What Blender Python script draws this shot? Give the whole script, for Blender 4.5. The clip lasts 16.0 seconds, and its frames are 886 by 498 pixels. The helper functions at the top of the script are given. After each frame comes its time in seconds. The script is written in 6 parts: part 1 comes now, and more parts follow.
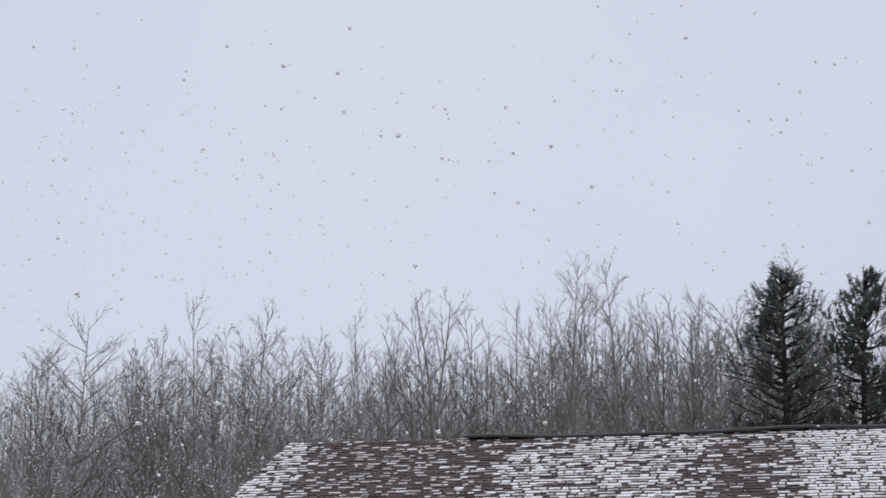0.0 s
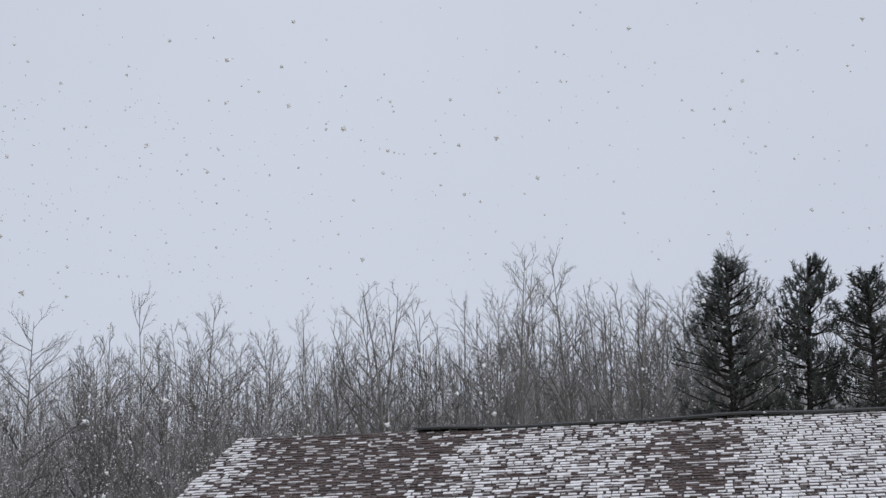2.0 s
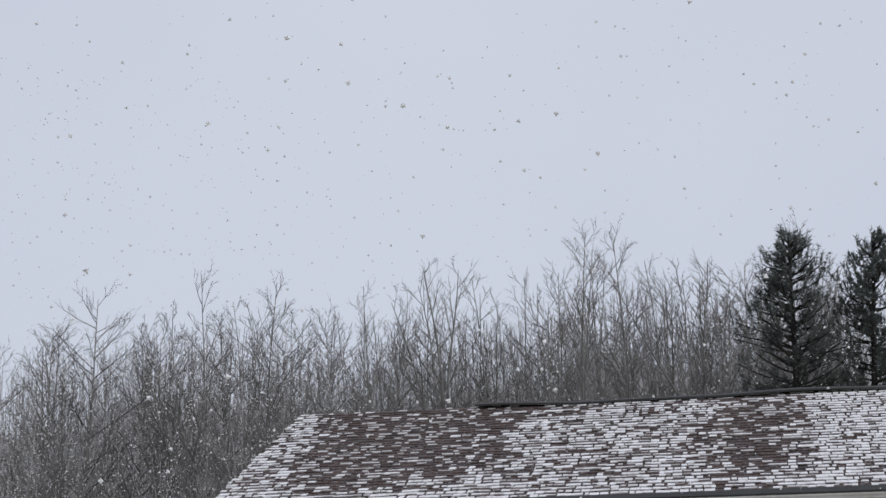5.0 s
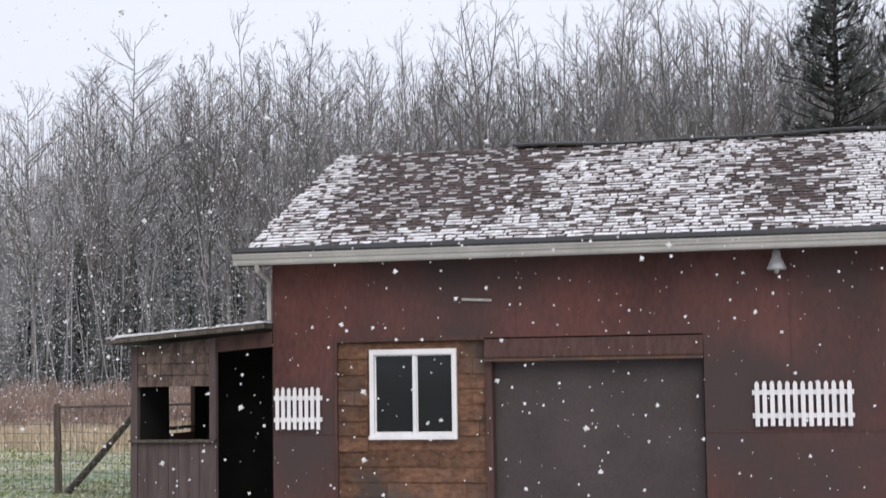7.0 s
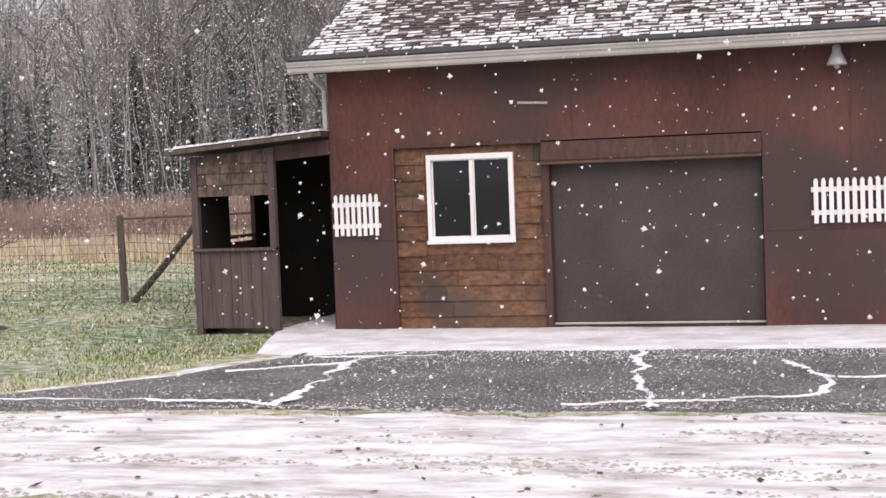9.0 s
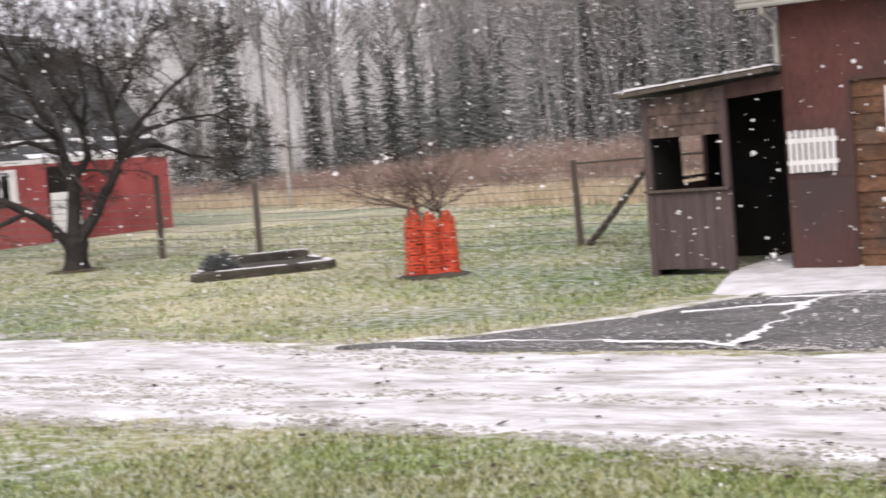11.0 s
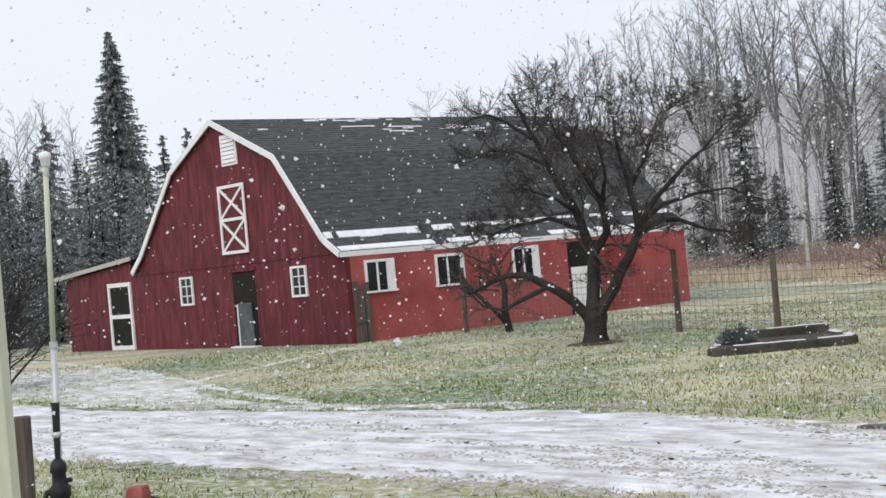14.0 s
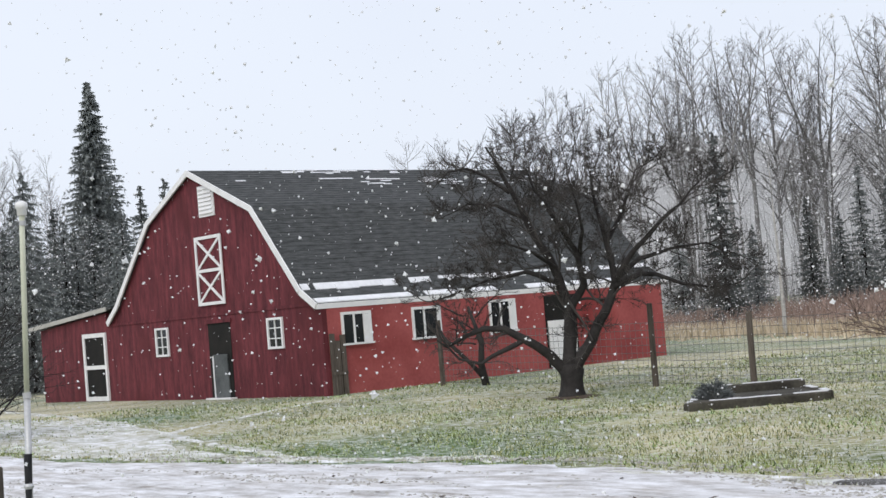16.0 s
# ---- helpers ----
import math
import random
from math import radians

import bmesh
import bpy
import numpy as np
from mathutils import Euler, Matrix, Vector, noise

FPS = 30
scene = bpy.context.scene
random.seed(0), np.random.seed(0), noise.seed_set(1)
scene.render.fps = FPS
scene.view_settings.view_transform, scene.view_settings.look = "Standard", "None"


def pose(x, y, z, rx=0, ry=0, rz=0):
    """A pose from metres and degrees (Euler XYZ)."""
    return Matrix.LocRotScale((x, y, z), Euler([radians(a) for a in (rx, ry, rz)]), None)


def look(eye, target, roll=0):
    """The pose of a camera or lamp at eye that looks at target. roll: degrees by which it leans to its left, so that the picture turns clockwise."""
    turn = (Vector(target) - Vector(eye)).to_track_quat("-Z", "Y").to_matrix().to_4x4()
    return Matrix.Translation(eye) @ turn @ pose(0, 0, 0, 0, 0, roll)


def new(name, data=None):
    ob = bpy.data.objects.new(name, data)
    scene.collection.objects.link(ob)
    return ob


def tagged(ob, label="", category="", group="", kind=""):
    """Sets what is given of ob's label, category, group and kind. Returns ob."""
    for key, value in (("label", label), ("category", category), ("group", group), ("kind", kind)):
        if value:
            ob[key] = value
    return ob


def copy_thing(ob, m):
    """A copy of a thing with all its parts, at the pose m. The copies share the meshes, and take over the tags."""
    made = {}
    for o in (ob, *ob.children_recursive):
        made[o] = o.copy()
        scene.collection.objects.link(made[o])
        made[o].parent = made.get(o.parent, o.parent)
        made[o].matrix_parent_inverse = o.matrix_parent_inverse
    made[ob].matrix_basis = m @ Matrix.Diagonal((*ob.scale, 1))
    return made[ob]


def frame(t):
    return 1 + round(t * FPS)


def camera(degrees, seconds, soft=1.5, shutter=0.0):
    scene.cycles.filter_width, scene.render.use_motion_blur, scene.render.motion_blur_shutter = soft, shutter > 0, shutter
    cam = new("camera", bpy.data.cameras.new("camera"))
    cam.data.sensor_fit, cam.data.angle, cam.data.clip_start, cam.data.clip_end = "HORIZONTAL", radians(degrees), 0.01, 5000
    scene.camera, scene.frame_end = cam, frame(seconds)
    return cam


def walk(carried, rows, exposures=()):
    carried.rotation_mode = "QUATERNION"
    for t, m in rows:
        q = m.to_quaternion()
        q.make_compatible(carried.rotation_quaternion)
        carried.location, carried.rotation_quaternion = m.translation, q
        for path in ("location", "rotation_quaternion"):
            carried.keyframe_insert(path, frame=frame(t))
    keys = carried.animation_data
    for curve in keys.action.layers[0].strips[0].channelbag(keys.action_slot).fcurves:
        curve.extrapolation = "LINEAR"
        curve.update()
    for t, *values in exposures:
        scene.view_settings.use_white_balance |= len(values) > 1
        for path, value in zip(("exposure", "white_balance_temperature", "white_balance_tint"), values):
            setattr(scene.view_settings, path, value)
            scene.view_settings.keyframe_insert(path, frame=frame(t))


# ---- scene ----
# ---------------------------------------------------------------- camera
cam = camera(32.15, 16.0, shutter=0.3)
EYE = (0.0, 0.0, 1.95)
TURNS = [  # seconds, yaw, pitch, roll in degrees
    (0.0, 11.353, 15.406, 0.041),
    (0.5, 9.689, 15.654, -0.654),
    (1.0, 9.541, 15.498, -1.121),
    (1.5, 9.367, 15.262, -1.265),
    (2.0, 9.307, 15.103, -1.276),
    (2.5, 9.424, 15.167, -1.298),
    (3.0, 9.771, 15.247, -1.245),
    (5.3, 11.901, 13.819, -0.999),
    (5.5, 12.046, 13.405, -1.000),
    (6.0, 12.372, 11.127, -0.818),
    (6.5, 12.772, 7.676, -0.843),
    (7.0, 13.235, 4.658, -0.887),
    (7.5, 13.808, 2.045, -1.124),
    (8.0, 14.537, -0.062, -1.348),
    (8.2, 14.773, -0.582, -1.568),
    (10.3, 22.131, -4.976, -3.177),
    (10.5, 25.516, -4.618, -3.650),
    (10.8, 29.184, -4.093, -4.215),
    (11.0, 32.427, -3.747, -4.676),
    (11.5, 37.986, -2.916, -5.178),
    (12.0, 42.959, -2.125, -5.169),
    (12.5, 47.362, -1.432, -5.017),
    (13.0, 50.889, -0.324, -5.237),
    (13.5, 51.648, 0.232, -5.288),
    (14.0, 51.203, 0.642, -5.204),
    (14.5, 50.133, 1.352, -5.040),
    (15.0, 49.849, 1.788, -4.935),
    (15.5, 50.107, 2.189, -4.806),
    (16.0, 50.180, 2.526, -4.808),
]
walk(cam, [(t, pose(*EYE, 90 + p, 0, y) @ pose(0, 0, 0, 0, 0, r)) for t, y, p, r in TURNS],
     exposures=[(0.0, -0.05, 6500, 10), (1.5, -0.15, 6500, 9), (5.5, -0.15, 6500, 9), (6.3, -0.05, 6500, 9), (6.6, 0.12, 6500, 9), (7.0, 0.38, 6650, 11), (8.0, 0.68, 7200, 17), (11.0, 0.66, 7200, 15), (12.5, 0.48, 7000, 13), (14.0, 0.36, 6700, 8), (16.0, 0.32, 6600, 7)])

# ---------------------------------------------------------------- world and sun (overcast, snowing)
SUN_EL, SUN_AZ = radians(42), radians(150)
world = bpy.data.worlds.new("overcast_sky")
scene.world = world
world.use_nodes = True
wn, wl = world.node_tree.nodes, world.node_tree.links
wn.clear()
w_out = wn.new("ShaderNodeOutputWorld")
w_bg = wn.new("ShaderNodeBackground")
w_sky = wn.new("ShaderNodeTexSky")
w_sky.sky_type, w_sky.sun_disc = "NISHITA", False
w_sky.sun_elevation, w_sky.sun_rotation = SUN_EL, SUN_AZ
w_sky.dust_density = 4.0
w_mix = wn.new("ShaderNodeMix")
w_mix.data_type = "RGBA"
w_mix.inputs[0].default_value = 0.9
w_cloud = wn.new("ShaderNodeTexNoise")
w_cloud.inputs["Scale"].default_value, w_cloud.inputs["Detail"].default_value = 2.0, 4.0
w_ramp = wn.new("ShaderNodeValToRGB")
w_ramp.color_ramp.elements[0].position, w_ramp.color_ramp.elements[0].color = 0.3, (6.7, 7.1, 8.3, 1)
w_ramp.color_ramp.elements[1].position, w_ramp.color_ramp.elements[1].color = 0.7, (7.3, 7.7, 8.8, 1)
wl.new(w_cloud.outputs["Fac"], w_ramp.inputs[0])
wl.new(w_sky.outputs[0], w_mix.inputs[6])
wl.new(w_ramp.outputs[0], w_mix.inputs[7])
wl.new(w_mix.outputs[2], w_bg.inputs[0])
w_bg.inputs[1].default_value = 0.1
wl.new(w_bg.outputs[0], w_out.inputs[0])
sun_data = bpy.data.lights.new("sun", "SUN")
sun_data.energy, sun_data.angle, sun_data.color = 1.0, radians(40), (1.0, 0.97, 0.93)
sun = new("sun", sun_data)
sun.matrix_world = look((0, 0, 40), (-40 * math.sin(SUN_AZ) / math.tan(SUN_EL), -40 * math.cos(SUN_AZ) / math.tan(SUN_EL), 0))


# ---------------------------------------------------------------- materials
def surf(name, dark, light, scale=4.0, stretch=(1, 1, 1), rough=0.8, bump=0.3, fine=40.0, metal=0.0, spec=0.3,
         snow=0.0, snow_scale=1.0, snow_soft=0.12, snow_stretch=(1, 1, 1), stain=None, stain_amount=0.0, vary=0.0):
    """Two-scale noise between two colours, fine relief, snow that lies on upward faces, stains."""
    m = bpy.data.materials.new(name)
    m.use_nodes = True
    n, l = m.node_tree.nodes, m.node_tree.links
    b = n["Principled BSDF"]
    b.inputs["Roughness"].default_value, b.inputs["Metallic"].default_value = rough, metal
    b.inputs["Specular IOR Level"].default_value = spec
    tc, mp = n.new("ShaderNodeTexCoord"), n.new("ShaderNodeMapping")
    mp.inputs["Scale"].default_value = stretch
    l.new(tc.outputs["Object"], mp.inputs[0])
    big, small = n.new("ShaderNodeTexNoise"), n.new("ShaderNodeTexNoise")
    big.inputs["Scale"].default_value, big.inputs["Detail"].default_value = scale, 6.0
    small.inputs["Scale"].default_value, small.inputs["Detail"].default_value = fine, 4.0
    for q in (big, small):
        l.new(mp.outputs[0], q.inputs["Vector"])
    add = n.new("ShaderNodeMath")
    add.operation = "MULTIPLY_ADD"
    l.new(small.outputs["Fac"], add.inputs[0])
    add.inputs[1].default_value = 0.5
    l.new(big.outputs["Fac"], add.inputs[2])
    ramp = n.new("ShaderNodeValToRGB")
    ramp.color_ramp.elements[0].position, ramp.color_ramp.elements[0].color = 0.5, (*dark, 1)
    ramp.color_ramp.elements[1].position, ramp.color_ramp.elements[1].color = 1.0, (*light, 1)
    l.new(add.outputs[0], ramp.inputs[0])
    colour = ramp.outputs[0]

    def mix(fac, a, colour_b):
        x = n.new("ShaderNodeMix")
        x.data_type = "RGBA"
        if isinstance(fac, float):
            x.inputs[0].default_value = fac
        else:
            l.new(fac, x.inputs[0])
        l.new(a, x.inputs[6])
        if isinstance(colour_b, tuple):
            x.inputs[7].default_value = (*colour_b, 1)
        else:
            l.new(colour_b, x.inputs[7])
        return x.outputs[2]

    def threshold(value, low, high):
        r = n.new("ShaderNodeMapRange")
        r.inputs["From Min"].default_value, r.inputs["From Max"].default_value = low, high
        l.new(value, r.inputs["Value"])
        return r.outputs[0]

    if stain:
        sn = n.new("ShaderNodeTexNoise")
        sn.inputs["Scale"].default_value, sn.inputs["Detail"].default_value = scale * 0.35, 8.0
        l.new(tc.outputs["Object"], sn.inputs["Vector"])
        colour = mix(threshold(sn.outputs["Fac"], 0.62 - stain_amount * 0.4, 0.75 - stain_amount * 0.3), colour, stain)
    if vary:
        info = n.new("ShaderNodeObjectInfo")
        hsv = n.new("ShaderNodeHueSaturation")
        l.new(colour, hsv.inputs["Color"])
        vr = n.new("ShaderNodeMapRange")
        vr.inputs["To Min"].default_value, vr.inputs["To Max"].default_value = 1 - vary, 1 + vary
        l.new(info.outputs["Random"], vr.inputs["Value"])
        l.new(vr.outputs[0], hsv.inputs["Value"])
        colour = hsv.outputs[0]
    if snow:
        sn = n.new("ShaderNodeTexNoise")
        sn.inputs["Scale"].default_value, sn.inputs["Detail"].default_value = snow_scale, 10.0
        sn.inputs["Roughness"].default_value = 0.72
        sm = n.new("ShaderNodeMapping")
        sm.inputs["Scale"].default_value = snow_stretch
        l.new(tc.outputs["Object"], sm.inputs[0])
        l.new(sm.outputs[0], sn.inputs["Vector"])
        geo, sep = n.new("ShaderNodeNewGeometry"), n.new("ShaderNodeSeparateXYZ")
        l.new(geo.outputs["Normal"], sep.inputs[0])
        up = threshold(sep.outputs["Z"], 0.25, 0.6)
        cover = threshold(sn.outputs["Fac"], 0.72 - snow * 0.45, 0.72 - snow * 0.45 + snow_soft)
        both = n.new("ShaderNodeMath")
        both.operation = "MULTIPLY"
        l.new(up, both.inputs[0])
        l.new(cover, both.inputs[1])
        colour = mix(both.outputs[0], colour, (0.82, 0.82, 0.86))
    l.new(colour, b.inputs["Base Color"])
    if bump:
        bp = n.new("ShaderNodeBump")
        bp.inputs["Strength"].default_value, bp.inputs["Distance"].default_value = bump, 0.02
        l.new(add.outputs[0], bp.inputs["Height"])
        l.new(bp.outputs[0], b.inputs["Normal"])
    return m


def glass(name, tint):
    m = bpy.data.materials.new(name)
    m.use_nodes = True
    b = m.node_tree.nodes["Principled BSDF"]
    b.inputs["Base Color"].default_value = (*tint, 1)
    b.inputs["Roughness"].default_value = 0.08
    b.inputs["Specular IOR Level"].default_value = 0.35
    return m


GRASS = surf("grass_ground", (0.098, 0.112, 0.038), (0.57, 0.505, 0.30), 0.38, rough=0.95, bump=0.8, fine=22.0, spec=0.1,
             snow=0.61, snow_scale=8.0, snow_soft=0.32, snow_stretch=(0.7, 1, 1), stain=(0.085, 0.140, 0.038), stain_amount=0.46)
LAWN_SNOW = surf("snow_covered_lawn", (0.16, 0.17, 0.08), (0.42, 0.39, 0.27), 0.6, rough=0.95, bump=0.6, fine=20.0, spec=0.1,
                 snow=0.80, snow_scale=3.5, snow_soft=0.28, snow_stretch=(0.6, 1, 1))
GRAVEL = surf("snowy_gravel", (0.17, 0.155, 0.135), (0.44, 0.40, 0.37), 3.0, stretch=(0.35, 1, 1), rough=0.95, bump=0.6, fine=50.0, spec=0.1,
              snow=0.90, snow_scale=2.6, snow_soft=0.32, snow_stretch=(0.45, 1.25, 1.0))
CRUMB = surf("dark_gravel_and_turf_crumbs", (0.19, 0.18, 0.16), (0.50, 0.48, 0.45), 6.0, rough=0.95, bump=0, fine=20.0, snow=0.2, snow_scale=12.0)
BLADE = surf("grass_blades", (0.060, 0.085, 0.028), (0.50, 0.48, 0.32), 0.9, rough=0.9, bump=0, fine=9.0, spec=0.15)
blade_nodes, blade_links = BLADE.node_tree.nodes, BLADE.node_tree.links
blade_island, blade_tone = blade_nodes.new("ShaderNodeNewGeometry"), blade_nodes.new("ShaderNodeValToRGB")
blade_links.new(blade_island.outputs["Random Per Island"], blade_tone.inputs[0])
for blade_at, blade_colour in ((0.22, (0.090, 0.125, 0.040, 1)), (0.4, (0.28, 0.27, 0.105, 1)), (0.65, (0.53, 0.475, 0.27, 1)), (0.9, (0.76, 0.75, 0.70, 1))):
    blade_tone.color_ramp.elements.new(blade_at).color = blade_colour
blade_tone.color_ramp.elements[0].color = (0.055, 0.072, 0.026, 1)
blade_tone.color_ramp.elements[-1].color = (0.80, 0.80, 0.80, 1)
# patches of greener and of more bleached turf, half a metre to a few metres wide
blade_place, blade_patch = blade_nodes.new("ShaderNodeTexCoord"), blade_nodes.new("ShaderNodeTexNoise")
blade_patch.inputs["Scale"].default_value, blade_patch.inputs["Detail"].default_value = 0.7, 4.0
blade_links.new(blade_place.outputs["Object"], blade_patch.inputs["Vector"])
blade_turf, blade_mix = blade_nodes.new("ShaderNodeValToRGB"), blade_nodes.new("ShaderNodeMixRGB")
blade_turf.color_ramp.elements[0].position, blade_turf.color_ramp.elements[1].position = 0.40, 0.62
blade_turf.color_ramp.elements[0].color, blade_turf.color_ramp.elements[1].color = (0.66, 0.84, 0.52, 1), (1.0, 1.0, 0.97, 1)
blade_mix.blend_type = 'MULTIPLY'
blade_mix.inputs[0].default_value = 1.0
blade_links.new(blade_patch.outputs[0], blade_turf.inputs[0])
blade_links.new(blade_tone.outputs[0], blade_mix.inputs[1])
blade_links.new(blade_turf.outputs[0], blade_mix.inputs[2])
blade_links.new(blade_mix.outputs[0], blade_nodes["Principled BSDF"].inputs["Base Color"])
LEAF = surf("dead_leaves", (0.030, 0.022, 0.017), (0.12, 0.085, 0.060), 8.0, rough=0.9, bump=0, fine=20.0)
ASPHALT = surf("old_asphalt", (0.045, 0.044, 0.043), (0.125, 0.120, 0.115), 1.2, rough=0.9, bump=0.6, fine=60.0,
               snow=0.45, snow_scale=36.0, snow_soft=0.25)
CONCRETE = surf("snowy_concrete", (0.36, 0.35, 0.35), (0.52, 0.51, 0.50), 2.0, rough=0.9, bump=0.2, fine=30.0,
                snow=0.9, snow_scale=1.2, snow_soft=0.3)
SNOW = surf("fresh_snow", (0.70, 0.70, 0.73), (0.86, 0.86, 0.89), 6.0, rough=0.8, bump=0.4, fine=60.0, spec=0.2)
ROOF_SNOW = surf("thin_patchy_roof_snow", (0.58, 0.565, 0.575), (0.92, 0.92, 0.95), 9.0, rough=0.85, bump=0.3, fine=55.0, spec=0.2)
BROWN_WALL = surf("brown_painted_plywood", (0.064, 0.027, 0.024), (0.160, 0.062, 0.053), 0.9, stretch=(1, 1, 0.4), rough=0.75, bump=0.25, fine=22.0,
                  stain=(0.062, 0.042, 0.040), stain_amount=0.30)
BROWN_BOARD = surf("brown_board", (0.06, 0.032, 0.028), (0.10, 0.055, 0.048), 2.0, stretch=(8, 8, 0.5), rough=0.8, bump=0.3, fine=8.0)
SHED_PANEL = surf("faded_brown_panel", (0.068, 0.048, 0.047), (0.125, 0.093, 0.092), 2.0, stretch=(6, 6, 0.5), rough=0.8, bump=0.2, fine=10.0)
CEDAR = surf("weathered_cedar", (0.075, 0.036, 0.022), (0.19, 0.102, 0.062), 4.0, stretch=(2.2, 4, 3.5), rough=0.85, bump=0.5, fine=7.0, vary=0.22,
             stain=(0.075, 0.055, 0.046), stain_amount=0.3)
OLD_SHAKES = surf("old_grey_brown_shakes", (0.055, 0.040, 0.035), (0.17, 0.122, 0.102), 3.0, stretch=(4, 5, 2), rough=0.9, bump=0.5, fine=8.0, vary=0.25)
GREY_WOOD = surf("grey_weathered_wood", (0.055, 0.045, 0.038), (0.15, 0.125, 0.105), 3.0, stretch=(7, 7, 0.6), rough=0.9, bump=0.5, fine=9.0, snow=0.15)
DARK_WOOD = surf("damp_dark_timber", (0.028, 0.026, 0.021), (0.085, 0.078, 0.064), 3.0, stretch=(1, 1, 1), rough=0.9, bump=0.5, fine=20.0, snow=0.22, snow_scale=5.0)
WHITE_PAINT = surf("white_paint", (0.70, 0.69, 0.70), (0.84, 0.83, 0.83), 3.0, rough=0.55, bump=0.1, fine=30.0)
VINYL = surf("pale_vinyl_trim", (0.36, 0.35, 0.325), (0.48, 0.465, 0.43), 2.0, rough=0.5, bump=0.05, fine=20.0)
BLACK_TRIM = surf("black_drip_edge", (0.012, 0.012, 0.012), (0.03, 0.03, 0.03), 4.0, rough=0.6, bump=0.1)
GARAGE_DOOR = surf("dark_grey_brown_door", (0.047, 0.036, 0.035), (0.073, 0.057, 0.056), 1.2, rough=0.6, bump=0.08, fine=25.0)
SHINGLE = surf("brown_asphalt_shingle", (0.036, 0.025, 0.023), (0.110, 0.075, 0.068), 3.0, rough=0.95, bump=0.6, fine=50.0, vary=0.35, snow=0.46, snow_scale=24.0, snow_soft=0.45)
BARN_SHINGLE = surf("charcoal_shingle", (0.030, 0.032, 0.033), (0.095, 0.098, 0.100), 2.0, stretch=(3, 1.6, 9), rough=0.9, bump=0.5, fine=9.0)
BARN_RED = surf("dark_red_barn_paint", (0.058, 0.011, 0.016), (0.185, 0.039, 0.049), 1.6, stretch=(3.5, 3.5, 0.6), rough=0.8, bump=0.35, fine=11.0,
                stain=(0.09, 0.016, 0.02), stain_amount=0.2)
WALL_RED = surf("bright_red_block_paint", (0.25, 0.052, 0.054), (0.41, 0.105, 0.100), 0.9, rough=0.8, bump=0.3, fine=12.0,
                stain=(0.22, 0.035, 0.035), stain_amount=0.2)
# near-black: shade of unlit rooms put into the colour; also the door screens
SHADE_AND_SCREEN = surf("interior_shade_and_screen", (0.008, 0.008, 0.008), (0.02, 0.018, 0.016), 2.0, rough=0.9, bump=0)
PANE = glass("window_pane", (0.012, 0.014, 0.016))
BARK = surf("grey_bark", (0.090, 0.086, 0.084), (0.29, 0.282, 0.28), 3.0, stretch=(1, 1, 0.25), rough=0.95, bump=0.5, fine=20.0, vary=0.3)
TWIG = surf("grey_brown_twigs", (0.082, 0.077, 0.076), (0.245, 0.235, 0.233), 0.6, rough=0.95, bump=0, fine=4.0, vary=0.3)
# stem colour paled to carry the haze in front of the wood
THICKET = surf("haze_paled_thicket_stems", (0.20, 0.195, 0.198), (0.46, 0.45, 0.46), 0.5, rough=0.95, bump=0, fine=3.0)
APPLE_BARK = surf("dark_wet_bark", (0.014, 0.012, 0.012), (0.050, 0.045, 0.043), 3.0, rough=0.9, bump=0.6, fine=14.0)
APPLE_TWIG = surf("dark_apple_twigs", (0.032, 0.028, 0.027), (0.095, 0.086, 0.082), 1.5, rough=0.9, bump=0, fine=8.0)
BIRCH = surf("pale_birch_bark", (0.30, 0.29, 0.28), (0.58, 0.56, 0.54), 3.0, stretch=(0.6, 0.6, 2), rough=0.9, bump=0.2, fine=9.0)
# needles lightened and greyed: distance haze is mixed into this colour
NEEDLE = surf("haze_greyed_conifer_needles", (0.105, 0.118, 0.119), (0.24, 0.256, 0.256), 1.2, rough=0.9, bump=0, fine=6.0, vary=0.3)
PINE_NEEDLE = surf("dark_pine_needles", (0.038, 0.046, 0.044), (0.120, 0.130, 0.125), 1.2, rough=0.85, bump=0, fine=6.0, vary=0.15)
SHRUB_TWIG = surf("brown_shrub_twigs", (0.075, 0.052, 0.044), (0.22, 0.165, 0.145), 2.0, rough=0.95, bump=0, fine=12.0)
BRUSH = surf("dry_brown_brush", (0.21, 0.145, 0.122), (0.50, 0.38, 0.325), 0.5, rough=0.95, bump=0, fine=3.0)
STRAW = surf("dry_straw_grass", (0.45, 0.36, 0.25), (0.68, 0.58, 0.45), 0.6, rough=0.95, bump=0, fine=5.0)
ORANGE = surf("orange_plastic_netting", (0.36, 0.036, 0.020), (0.84, 0.125, 0.062), 7.0, rough=0.5, bump=0.1, fine=20.0)
WIRE = surf("galvanised_wire", (0.13, 0.13, 0.13), (0.26, 0.26, 0.26), 5.0, rough=0.5, bump=0, metal=0.6)
BLACK_IRON = surf("black_iron", (0.008, 0.008, 0.010), (0.03, 0.03, 0.034), 6.0, rough=0.5, bump=0.2)
RED_POST = surf("faded_red_timber", (0.20, 0.050, 0.040), (0.38, 0.13, 0.11), 3.0, stretch=(5, 5, 0.6), rough=0.85, bump=0.4, fine=9.0)
POLE = surf("pale_pole_paint", (0.42, 0.43, 0.33), (0.60, 0.61, 0.50), 2.0, stretch=(3, 3, 0.6), rough=0.6, bump=0.1)
LAMP_GREY = surf("galvanised_shade", (0.42, 0.42, 0.43), (0.58, 0.58, 0.60), 5.0, rough=0.45, bump=0.05, metal=0.3)
